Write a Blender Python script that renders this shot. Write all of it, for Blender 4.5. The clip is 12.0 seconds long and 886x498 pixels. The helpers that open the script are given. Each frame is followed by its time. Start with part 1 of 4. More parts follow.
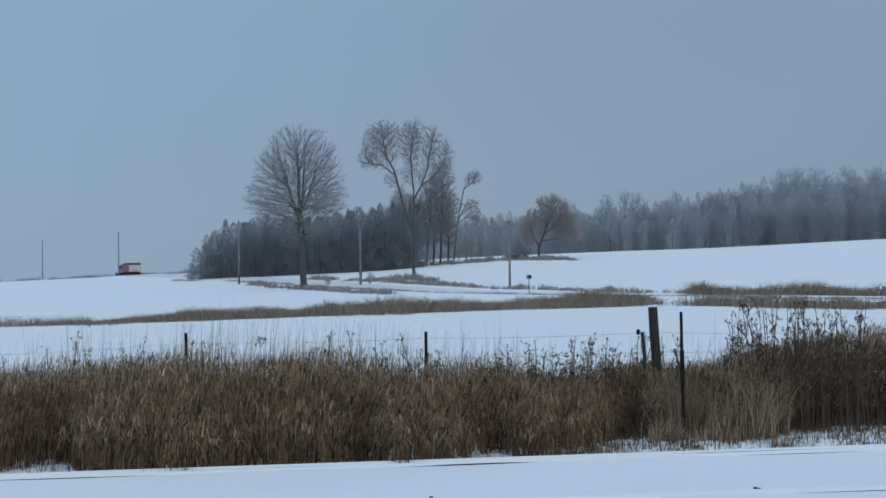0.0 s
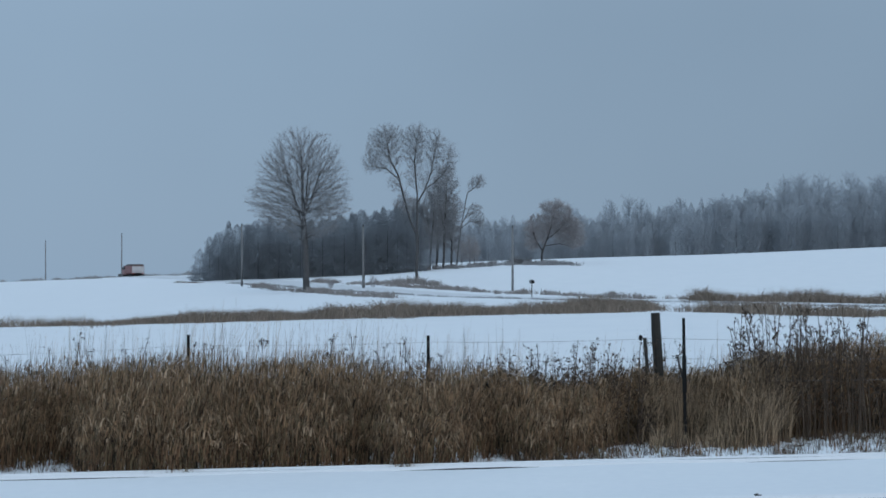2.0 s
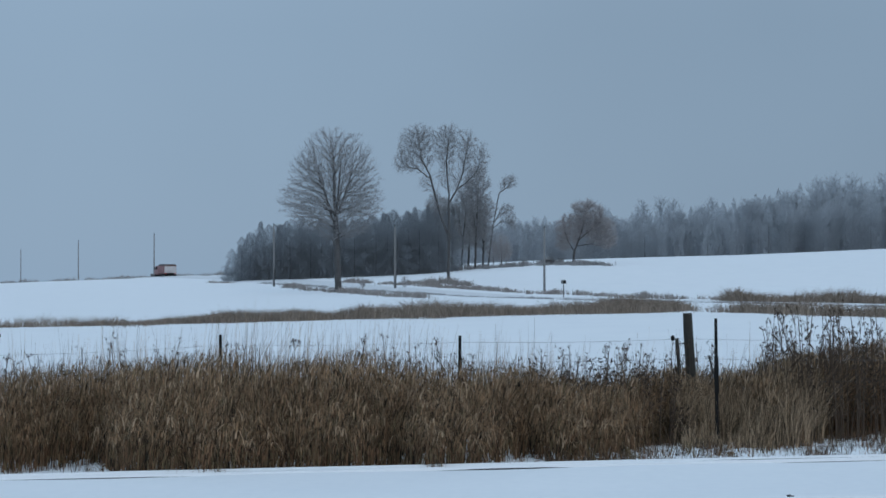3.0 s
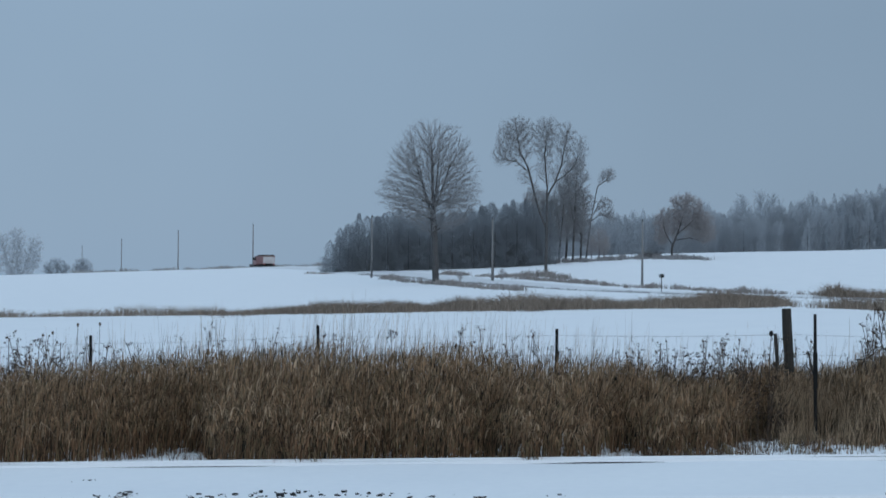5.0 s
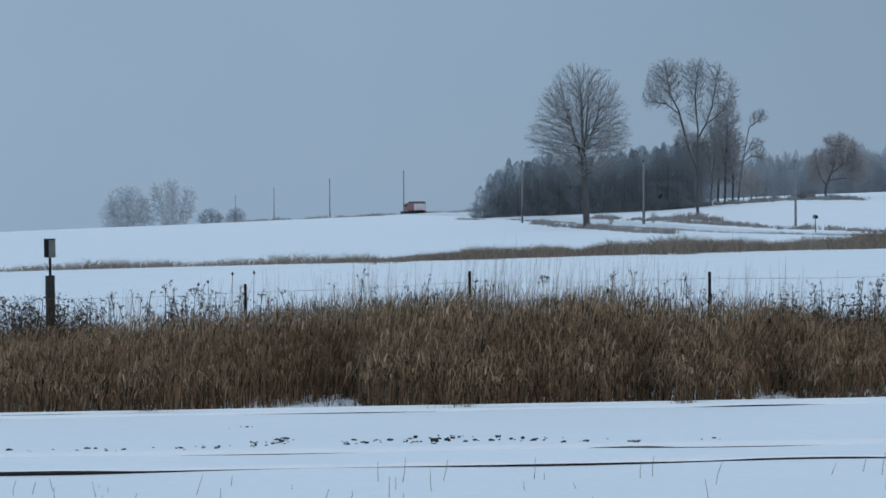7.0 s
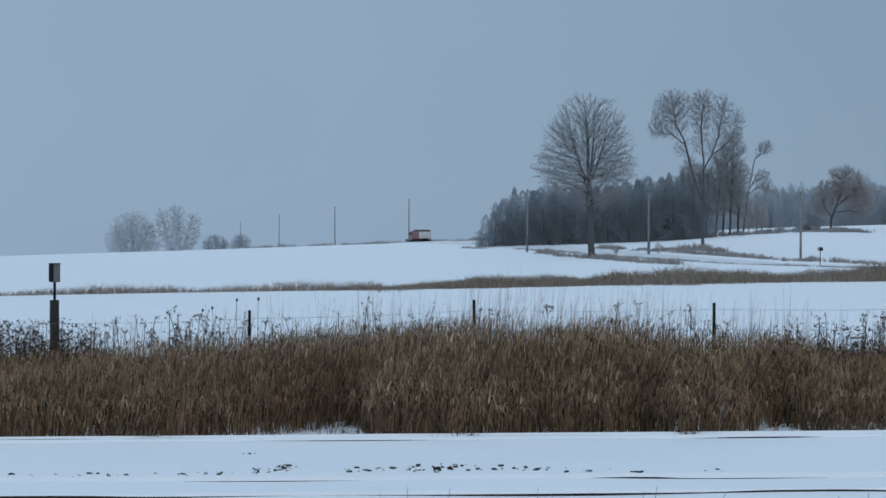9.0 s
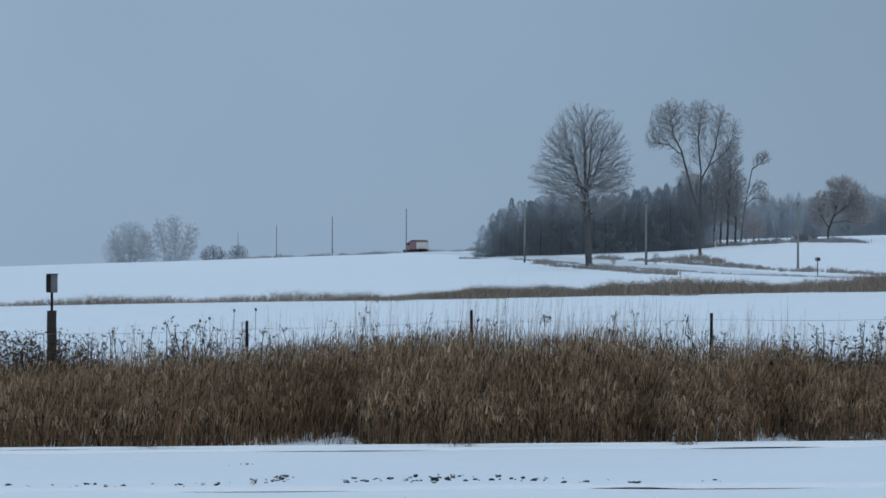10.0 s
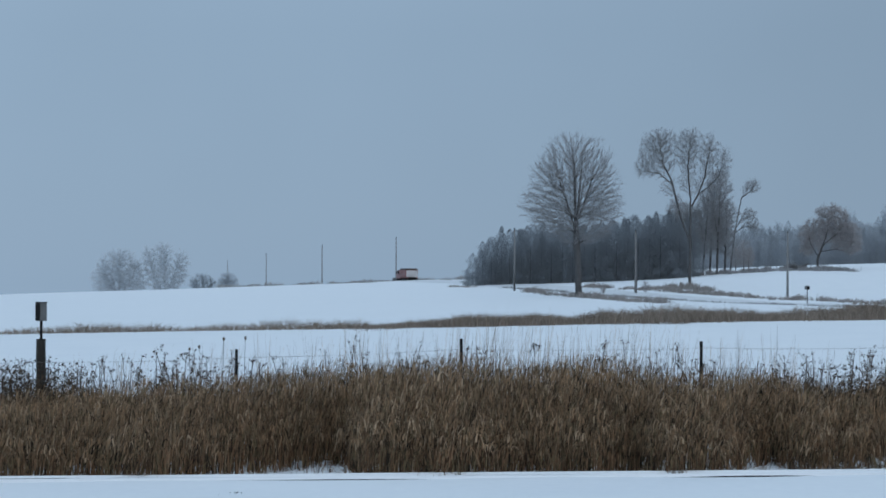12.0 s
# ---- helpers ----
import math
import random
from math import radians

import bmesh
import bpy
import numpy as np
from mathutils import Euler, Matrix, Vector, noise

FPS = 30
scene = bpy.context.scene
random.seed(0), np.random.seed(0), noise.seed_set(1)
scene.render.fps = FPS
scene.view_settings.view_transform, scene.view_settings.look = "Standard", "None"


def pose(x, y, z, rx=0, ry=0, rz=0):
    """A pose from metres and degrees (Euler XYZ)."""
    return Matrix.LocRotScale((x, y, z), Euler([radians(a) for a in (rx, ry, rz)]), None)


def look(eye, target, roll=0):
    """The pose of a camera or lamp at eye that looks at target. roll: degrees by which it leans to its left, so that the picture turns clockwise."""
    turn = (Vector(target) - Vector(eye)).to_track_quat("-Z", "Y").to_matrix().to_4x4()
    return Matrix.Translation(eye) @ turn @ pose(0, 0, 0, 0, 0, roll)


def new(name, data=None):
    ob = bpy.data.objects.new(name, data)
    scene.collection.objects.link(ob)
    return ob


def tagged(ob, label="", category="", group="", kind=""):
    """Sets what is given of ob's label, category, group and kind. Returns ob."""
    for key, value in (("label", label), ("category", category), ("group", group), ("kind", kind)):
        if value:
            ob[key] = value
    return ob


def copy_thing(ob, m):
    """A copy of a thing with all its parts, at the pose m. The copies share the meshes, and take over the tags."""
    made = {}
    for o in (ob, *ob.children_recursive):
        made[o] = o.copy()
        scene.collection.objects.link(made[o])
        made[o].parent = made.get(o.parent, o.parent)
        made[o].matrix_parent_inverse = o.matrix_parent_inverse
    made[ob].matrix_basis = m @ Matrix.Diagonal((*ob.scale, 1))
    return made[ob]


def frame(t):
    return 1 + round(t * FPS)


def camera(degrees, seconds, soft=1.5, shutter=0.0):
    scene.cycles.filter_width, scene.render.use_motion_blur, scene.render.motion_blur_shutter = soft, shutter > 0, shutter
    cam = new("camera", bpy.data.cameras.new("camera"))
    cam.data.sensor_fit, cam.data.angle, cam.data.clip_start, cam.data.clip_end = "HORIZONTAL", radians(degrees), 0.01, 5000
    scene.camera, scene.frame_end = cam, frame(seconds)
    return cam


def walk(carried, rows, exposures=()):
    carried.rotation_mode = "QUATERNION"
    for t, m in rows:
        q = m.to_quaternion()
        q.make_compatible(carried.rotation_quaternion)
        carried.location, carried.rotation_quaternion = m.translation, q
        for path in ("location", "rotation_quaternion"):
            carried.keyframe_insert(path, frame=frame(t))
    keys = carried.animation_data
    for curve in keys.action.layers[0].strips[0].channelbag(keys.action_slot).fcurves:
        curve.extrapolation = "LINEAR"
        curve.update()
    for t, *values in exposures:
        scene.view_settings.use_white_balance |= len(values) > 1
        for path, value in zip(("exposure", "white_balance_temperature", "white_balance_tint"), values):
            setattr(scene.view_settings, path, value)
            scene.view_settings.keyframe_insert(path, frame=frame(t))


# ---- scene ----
# A winter field seen over a railway: the camera stands in one spot and pans to the left.
EYE = 2.2
cam = camera(24.0, 12.0, soft=1.6, shutter=0.9)
# seconds, yaw to the left, pitch up, roll
ROWS = [
    (0, -0.000, 0.761, 0.613),
    (0.5, 0.049, 0.789, 0.641),
    (1, 0.086, 0.833, 0.807),
    (1.5, -0.036, 0.811, 0.421),
    (2, 0.084, 0.872, 0.111),
    (2.5, 0.782, 0.908, 0.199),
    (3, 0.956, 0.878, 0.073),
    (3.5, 1.863, 0.848, 0.452),
    (3.7, 2.594, 1.021, 0.221),
    (5.3, 3.650, 0.370, -0.450),
    (5.5, 3.637, 0.091, -0.472),
    (5.6, 3.656, 0.021, -0.521),
    (5.7, 4.006, 0.030, -0.500),
    (5.8, 4.512, -0.036, -0.585),
    (6, 5.519, -0.118, -0.863),
    (6.2, 6.861, -0.164, -0.902),
    (6.3, 7.492, -0.209, -0.705),
    (6.4, 7.750, -0.250, -0.426),
    (6.5, 7.649, -0.371, -0.262),
    (6.7, 7.510, -0.630, 0.100),
    (7, 7.781, -0.846, 0.387),
    (7.2, 7.720, -0.700, 0.220),
    (7.5, 7.867, -0.221, -0.224),
    (9.5, 7.911, 0.024, -0.171),
    (10, 7.839, 0.221, -0.169),
    (10.5, 7.885, 0.439, -0.080),
    (11, 7.870, 0.636, -0.248),
    (11.5, 7.772, 0.802, -0.144),
    (12, 7.561, 1.001, -0.185),
]
walk(cam, [(t, pose(0, 0, EYE, 0, 0, yaw) @ pose(0, 0, 0, 90 + pitch, 0, 0) @ pose(0, 0, 0, 0, 0, -roll)) for t, yaw, pitch, roll in ROWS])

# ---------------------------------------------------------------- light
world = bpy.data.worlds.new("overcast_sky")
scene.world = world
world.use_nodes = True
wn, wl = world.node_tree.nodes, world.node_tree.links
wn.clear()
w_out = wn.new("ShaderNodeOutputWorld")
w_co = wn.new("ShaderNodeTexCoord")
w_sep = wn.new("ShaderNodeSeparateXYZ")
wl.new(w_co.outputs["Generated"], w_sep.inputs[0])
w_ramp = wn.new("ShaderNodeValToRGB")          # from the horizon to the zenith
w_ramp.color_ramp.elements[0].position, w_ramp.color_ramp.elements[0].color = 0.0, (0.256, 0.364, 0.497, 1)
w_ramp.color_ramp.elements[1].position, w_ramp.color_ramp.elements[1].color = 1.0, (0.58, 0.775, 0.985, 1)
e = w_ramp.color_ramp.elements.new(0.12)
e.color = (0.262, 0.374, 0.508, 1)
wl.new(w_sep.outputs["Z"], w_ramp.inputs[0])
w_cloud = wn.new("ShaderNodeTexNoise")         # faint uneven cloud
w_cloud.inputs["Scale"].default_value, w_cloud.inputs["Detail"].default_value = 4.0, 3.0
wl.new(w_co.outputs["Generated"], w_cloud.inputs["Vector"])
w_map = wn.new("ShaderNodeMapRange")
w_map.inputs["From Min"].default_value, w_map.inputs["From Max"].default_value = 0.3, 0.7
w_map.inputs["To Min"].default_value, w_map.inputs["To Max"].default_value = 0.95, 1.05
wl.new(w_cloud.outputs["Fac"], w_map.inputs["Value"])
w_side = wn.new("ShaderNodeMapRange")          # the cloud is heavier to the east
w_side.inputs["From Min"].default_value, w_side.inputs["From Max"].default_value = -0.25, 0.25
w_side.inputs["To Min"].default_value, w_side.inputs["To Max"].default_value = 1.06, 0.86
wl.new(w_sep.outputs["X"], w_side.inputs["Value"])
w_mul = wn.new("ShaderNodeMath")
w_mul.operation = "MULTIPLY"
wl.new(w_map.outputs[0], w_mul.inputs[0])
wl.new(w_side.outputs[0], w_mul.inputs[1])
w_over = wn.new("ShaderNodeBackground")
wl.new(w_ramp.outputs[0], w_over.inputs["Color"])
wl.new(w_mul.outputs[0], w_over.inputs["Strength"])
w_sky = wn.new("ShaderNodeTexSky")
w_sky.sky_type, w_sky.sun_disc = "NISHITA", False
w_sky.sun_elevation, w_sky.sun_rotation = radians(28), radians(140)
w_clear = wn.new("ShaderNodeBackground")
w_clear.inputs["Strength"].default_value = 0.05
wl.new(w_sky.outputs[0], w_clear.inputs["Color"])
w_mix = wn.new("ShaderNodeMixShader")
w_mix.inputs[0].default_value = 0.06           # nearly all of the sky is cloud
wl.new(w_over.outputs[0], w_mix.inputs[1])
wl.new(w_clear.outputs[0], w_mix.inputs[2])
wl.new(w_mix.outputs[0], w_out.inputs["Surface"])

sun_data = bpy.data.lights.new("sun", "SUN")
sun_data.energy, sun_data.angle, sun_data.color = 0.5, radians(40), (1.0, 0.97, 0.93)
sun = new("sun", sun_data)
sun.matrix_world = look((40, -50, 40), (0, 30, 0))
scene.view_settings.exposure = 0.0


# ---------------------------------------------------------------- materials
def material(name, dark, light, scale=3.0, fine=40.0, rough=0.85, bump=0.2, per="noise", metal=0.0, relief=0.01, spec=0.3, thin=0.0, own=0.45):
    """A mottled surface between two base colours: at two scales, and by the object or the loose piece."""
    m = bpy.data.materials.new(name)
    m.use_nodes = True
    n, l = m.node_tree.nodes, m.node_tree.links
    b = n["Principled BSDF"]
    b.inputs["Roughness"].default_value, b.inputs["Metallic"].default_value = rough, metal
    b.inputs["Specular IOR Level"].default_value = spec
    co = n.new("ShaderNodeTexCoord")
    big, small = n.new("ShaderNodeTexNoise"), n.new("ShaderNodeTexNoise")
    big.inputs["Scale"].default_value, small.inputs["Scale"].default_value = scale, fine
    big.inputs["Detail"].default_value, small.inputs["Detail"].default_value = 4, 3
    l.new(co.outputs["Object"], big.inputs["Vector"])
    l.new(co.outputs["Object"], small.inputs["Vector"])
    mix = n.new("ShaderNodeMath")
    mix.operation = "MULTIPLY_ADD"
    mix.inputs[1].default_value = 0.5
    l.new(big.outputs["Fac"], mix.inputs[0])
    half = n.new("ShaderNodeMath")
    half.operation = "MULTIPLY"
    half.inputs[1].default_value = 0.5
    l.new(small.outputs["Fac"], half.inputs[0])
    l.new(half.outputs[0], mix.inputs[2])
    fac = mix.outputs[0]
    if per != "noise":
        src = n.new("ShaderNodeNewGeometry").outputs["Random Per Island"] if per == "island" else n.new("ShaderNodeObjectInfo").outputs["Random"]
        both = n.new("ShaderNodeMath")
        both.operation = "MULTIPLY_ADD"
        both.inputs[1].default_value = own
        l.new(src, both.inputs[0])
        part_noise = n.new("ShaderNodeMath")
        part_noise.operation = "MULTIPLY"
        part_noise.inputs[1].default_value = 1 - own
        l.new(fac, part_noise.inputs[0])
        l.new(part_noise.outputs[0], both.inputs[2])
        fac = both.outputs[0]
    ramp = n.new("ShaderNodeValToRGB")
    ramp.color_ramp.elements[0].position, ramp.color_ramp.elements[0].color = 0.22, (*dark, 1)
    ramp.color_ramp.elements[1].position, ramp.color_ramp.elements[1].color = 0.80, (*light, 1)
    l.new(fac, ramp.inputs[0])
    l.new(ramp.outputs[0], b.inputs["Base Color"])
    if bump:
        bm_node = n.new("ShaderNodeBump")
        bm_node.inputs["Strength"].default_value, bm_node.inputs["Distance"].default_value = bump, relief
        l.new(small.outputs["Fac"], bm_node.inputs["Height"])
        l.new(bm_node.outputs[0], b.inputs["Normal"])
    if thin:                                       # leaves and needles let some light through
        glow = n.new("ShaderNodeBsdfTranslucent")
        l.new(ramp.outputs[0], glow.inputs["Color"])
        blend = n.new("ShaderNodeMixShader")
        blend.inputs[0].default_value = thin
        l.new(b.outputs[0], blend.inputs[1])
        l.new(glow.outputs[0], blend.inputs[2])
        l.new(blend.outputs[0], n["Material Output"].inputs["Surface"])
    return m


SNOW = material("snow", (0.80, 0.826, 0.862), (0.89, 0.907, 0.925), 0.35, 6.0, 0.75, 0.35, relief=0.03)
SNOW_CAP = material("snow_cap", (0.80, 0.82, 0.85), (0.88, 0.89, 0.91), 2.0, 30.0, 0.8, 0.3)
RUT = material("packed_road_snow", (0.60, 0.61, 0.63), (0.82, 0.84, 0.87), 0.5, 3.0, 0.6, 0.3)
REED = material("dry_reed_blades", (0.008, 0.0055, 0.0035), (0.30, 0.170, 0.095), 1.6, 8.0, 0.8, 0, "island", thin=0.2, own=0.7)
REED_LEAF = material("golden_reed_leaves", (0.014, 0.0095, 0.0055), (0.45, 0.277, 0.158), 1.8, 8.0, 0.75, 0, "island", thin=0.3, own=0.7)
REED_OLIVE = material("olive_reed_blades", (0.009, 0.008, 0.005), (0.26, 0.192, 0.105), 1.2, 8.0, 0.8, 0, "island", thin=0.2, own=0.7)
REED_PALE = material("pale_grass_stems", (0.09, 0.064, 0.038), (0.64, 0.455, 0.30), 0.7, 6.0, 0.8, 0, "island", thin=0.25, own=0.65)
TAN = material("pale_tan_grass", (0.035, 0.026, 0.017), (0.62, 0.45, 0.30), 0.9, 6.0, 0.8, 0, "island", thin=0.3, own=0.8)
SEDGE = material("field_edge_grass", (0.105, 0.084, 0.070), (0.38, 0.305, 0.243), 0.15, 2.0, 0.85, 0, "island", thin=0.2)
SEDGE_SNOWY = material("frosted_field_grass", (0.22, 0.222, 0.225), (0.44, 0.44, 0.44), 0.15, 2.0, 0.85, 0, "island")
SEDGE_FROST = material("frosted_brush", (0.17, 0.155, 0.148), (0.42, 0.385, 0.365), 0.15, 2.0, 0.85, 0, "island", thin=0.2)
WEED = material("dried_weed", (0.024, 0.017, 0.013), (0.145, 0.103, 0.075), 3.0, 20.0, 0.9, 0, "island")
BARK = material("grey_bark", (0.055, 0.055, 0.058), (0.12, 0.117, 0.117), 1.0, 8.0, 0.9, 0.5, relief=0.05)
# greyer and lighter than bare wood: haze is mixed into the twig colour
TWIG = material("haze_greyed_twigs", (0.24, 0.24, 0.247), (0.385, 0.378, 0.38), 0.5, 4.0, 0.9, 0, "island", thin=0.3)
TWIG_BROWN = material("brown_twigs", (0.35, 0.33, 0.33), (0.49, 0.455, 0.45), 0.5, 4.0, 0.9, 0, "island", thin=0.4)
TWIG_ASH = material("pale_grey_ash_twigs", (0.27, 0.272, 0.282), (0.42, 0.415, 0.42), 0.5, 4.0, 0.9, 0, "island", thin=0.35)
# far twigs: the distant haze is put into this pale blue-grey
TWIG_HAZE = material("haze_paled_twigs", (0.47, 0.493, 0.522), (0.52, 0.541, 0.568), 0.3, 2.0, 0.9, 0, "island", thin=0.7, spec=0.05)
# ridge twigs nearly white: the mist is put into their colour
TWIG_MIST = material("mist_paled_twigs", (0.59, 0.613, 0.64), (0.68, 0.70, 0.725), 0.3, 2.0, 0.9, 0, "island", thin=0.5)
# cedar green lightened to blue-grey, painting in the haze over the clump
CEDAR = material("haze_greyed_cedar", (0.31, 0.33, 0.353), (0.335, 0.356, 0.379), 0.4, 3.0, 0.9, 0, "island", thin=0.65, spec=0.05)
# far firs painted pale blue-grey to stand for the haze before them
FIR_HAZE = material("haze_paled_fir", (0.56, 0.585, 0.615), (0.62, 0.645, 0.672), 0.2, 2.0, 0.9, 0, "island", thin=0.7, spec=0.05)
POLE_WOOD = material("weathered_pole_wood", (0.14, 0.14, 0.143), (0.28, 0.276, 0.273), 2.0, 20.0, 0.9, 0.4)
POST_WOOD = material("dark_wet_wood", (0.022, 0.021, 0.02), (0.075, 0.070, 0.062), 5.0, 45.0, 0.85, 0.6)
STEEL = material("dark_painted_steel", (0.007, 0.007, 0.008), (0.022, 0.021, 0.021), 8.0, 60.0, 0.75, 0.3, spec=0.15)
WIRE = material("weathered_wire", (0.22, 0.22, 0.22), (0.38, 0.37, 0.36), 5.0, 60.0, 0.6, 0, metal=0.4)
RAIL = material("rusty_rail_steel", (0.010, 0.009, 0.009), (0.045, 0.036, 0.032), 3.0, 40.0, 0.7, 0.4, metal=0.3)
STONE = material("wet_ballast_stone", (0.006, 0.006, 0.007), (0.045, 0.045, 0.047), 12.0, 60.0, 0.7, 0.6, per="object")
GALV = material("grey_sheet_metal", (0.14, 0.145, 0.15), (0.30, 0.305, 0.31), 6.0, 50.0, 0.5, 0.1, metal=0.4)
RED = material("red_truck_paint", (0.24, 0.115, 0.113), (0.35, 0.195, 0.19), 2.0, 20.0, 0.45, 0)
BOX_PAINT = material("salt_stained_dump_box", (0.40, 0.37, 0.37), (0.68, 0.66, 0.66), 1.5, 10.0, 0.6, 0.1)
TARP = material("brown_tarpaulin", (0.10, 0.08, 0.075), (0.19, 0.16, 0.15), 2.0, 15.0, 0.8, 0.2)
TYRE = material("tyre_rubber", (0.012, 0.012, 0.012), (0.04, 0.04, 0.04), 5.0, 30.0, 0.8, 0.2)
GLASS = material("dark_cab_glass", (0.015, 0.018, 0.02), (0.03, 0.034, 0.04), 2.0, 10.0, 0.1, 0, spec=0.6)
LAMP = material("red_lamp_lens", (0.35, 0.02, 0.015), (0.5, 0.04, 0.03), 5.0, 20.0, 0.3, 0)


# ---------------------------------------------------------------- mesh helpers
def quads_mesh(name, verts, faces, mat, smooth=False):
    """A mesh from arrays: verts (n, 3), faces (m, 3 or 4)."""
    verts, faces = np.asarray(verts, np.float32), np.asarray(faces, np.int32)
    me = bpy.data.meshes.new(name)
    me.vertices.add(len(verts))
    me.vertices.foreach_set("co", verts.ravel())
    k = faces.shape[1]
    me.loops.add(faces.size)
    me.loops.foreach_set("vertex_index", faces.ravel())
    me.polygons.add(len(faces))
    me.polygons.foreach_set("loop_start", np.arange(0, faces.size, k, dtype=np.int32))
    me.polygons.foreach_set("loop_total", np.full(len(faces), k, np.int32))
    me.materials.append(mat)
    me.update(calc_edges=True)
    me.validate()
    if smooth:
        me.shade_smooth()
    return me


def part(name, me, parent=None, label="", m=None):
    ob = new(name, me)
    if parent:
        ob.parent = parent
    if m is not None:
        ob.matrix_basis = m
    return tagged(ob, label) if label else ob


def bm_mesh(name, bm, mat, bevel=0.0, smooth=False):
    if bevel:
        bmesh.ops.bevel(bm, geom=bm.edges[:], offset=bevel, segments=2, affect="EDGES", clamp_overlap=True)
    me = bpy.data.meshes.new(name)
    bm.to_mesh(me)
    bm.free()
    me.materials.append(mat)
    if smooth:
        me.shade_smooth()
    return me


def box_bm(sx, sy, sz, at=(0, 0, 0), bm=None):
    bm = bm or bmesh.new()
    bmesh.ops.create_cube(bm, size=1, matrix=Matrix.Translation(at) @ Matrix.Diagonal((sx, sy, sz, 1)))
    return bm


def rod_bm(r0, r1, length, sides=10, m=None, bm=None):
    """A tapered rod along z from 0 to length."""
    bm = bm or bmesh.new()
    bmesh.ops.create_cone(bm, cap_ends=True, segments=sides, radius1=r0, radius2=r1, depth=length,
                          matrix=(m or Matrix()) @ Matrix.Translation((0, 0, length / 2)))
    return bm


def ribbons(base, height, lean, width, turn, segments=3, curl=0.0):
    """Blades that rise from base and bend over by lean: arrays of verts and faces."""
    n = len(base)
    s = np.linspace(0, 1, segments + 1)[None, :, None]
    up = height[:, None, None] * (s - np.asarray(curl).reshape(-1, 1, 1) * s ** 3)
    spine = np.concatenate([base[:, None, :2] + lean[:, None, :] * s ** 2, base[:, None, 2:] + up], 2)
    side = np.stack([np.cos(turn), np.sin(turn), 0 * turn], 1)[:, None, :]
    w = width[:, None, None] * (1 - 0.82 * s ** 1.5) / 2
    verts = np.stack([spine - side * w, spine + side * w], 2).reshape(-1, 3)
    k = np.arange(segments)[None, :] * 2 + np.arange(n)[:, None] * 2 * (segments + 1)
    faces = np.stack([k, k + 1, k + 3, k + 2], 2).reshape(-1, 4)
    return verts, faces


def sticks(p, q, rp, rq, sides=4):
    """Tapered prisms from points p to points q: arrays of verts and faces."""
    d = q - p
    d = d / np.maximum(np.linalg.norm(d, axis=1, keepdims=True), 1e-6)
    ref = np.where(np.abs(d[:, 2:]) > 0.9, np.array([[1.0, 0, 0]]), np.array([[0, 0, 1.0]]))
    a = np.cross(d, ref)
    a /= np.linalg.norm(a, axis=1, keepdims=True)
    b = np.cross(d, a)
    ang = np.arange(sides) * 2 * np.pi / sides
    ring = a[:, None] * np.cos(ang)[None, :, None] + b[:, None] * np.sin(ang)[None, :, None]
    verts = np.concatenate([p[:, None] + ring * rp[:, None, None], q[:, None] + ring * rq[:, None, None]], 1).reshape(-1, 3)
    k = np.arange(len(p))[:, None] * 2 * sides
    i = np.arange(sides)[None]
    j = (i + 1) % sides
    faces = np.stack([k + i, k + j, k + sides + j, k + sides + i], 2).reshape(-1, 4)
    return verts, faces


# ---------------------------------------------------------------- the ground
# heights as elevation angles seen from the camera: a row for each distance, a column for each bearing
BEARING = np.array([-0.36, -0.2, -0.1, -0.03, 0.03, 0.12, 0.22])
RINGS = {
    100: (-1.39, -1.23, -1.09, -0.97, -0.90, -0.89, -1.02),
    180: (-0.92, -0.82, -0.74, -0.66, -0.65, -0.68, -0.72),
    250: (-0.68, -0.58, -0.50, -0.42, -0.47, -0.50, -0.53),
    300: (-0.52, -0.38, -0.30, -0.18, -0.20, -0.22, -0.22),
    350: (-0.38, -0.20, -0.02, 0.15, 0.36, 0.34, 0.42),
    400: (-0.30, 0.01, 0.22, 0.42, 0.56, 0.68, 0.88),
    425: (-0.29, 0.00, 0.20, 0.42, 0.56, 0.69, 0.90),
    600: (-0.48, -0.24, -0.05, 0.12, 0.25, 0.35, 0.50),
}
RING_Y = np.array([60.0] + [float(k) for k in RINGS] + [1500.0, 4600.0])
RING_Z = np.array([[-0.28, -0.2, -0.14, -0.08, -0.05, -0.05, -0.05]]
                  + [[EYE + d * math.hypot(1, b) * math.tan(radians(a)) for a, b in zip(row, BEARING)] for d, row in RINGS.items()]
                  + [[-22.0] * 7, [-70.0] * 7])
TRACK_SLOPE = 0.25      # the line of rails runs away to the right


def smooth_step(a, b, v):
    s = np.clip((v - a) / (b - a), 0, 1)
    return s * s * (3 - 2 * s)


def ground_z(x, y):
    x, y = np.broadcast_arrays(np.asarray(x, float), np.asarray(y, float))
    b = x / np.maximum(y, 5.0)
    cols = np.stack([np.interp(b, BEARING, row) for row in RING_Z], 0)
    i = np.clip(np.searchsorted(RING_Y, y) - 1, 0, len(RING_Y) - 2)
    f = np.clip((y - RING_Y[i]) / (RING_Y[i + 1] - RING_Y[i]), 0, 1)
    flat = cols.reshape(len(RING_Y), -1)
    k, idx = i.ravel(), np.arange(i.size)
    far = (flat[k, idx] * (1 - f.ravel()) + flat[k + 1, idx] * f.ravel()).reshape(x.shape)
    s = y - TRACK_SLOPE * x
    near = -0.15 * smooth_step(24.95, 25.7, s) - 0.06 * smooth_step(27, 31, s)
    near = near - 0.02 * smooth_step(15.5, 13.0, s)
    t = smooth_step(34, 60, y)
    return near * (1 - t) + far * t


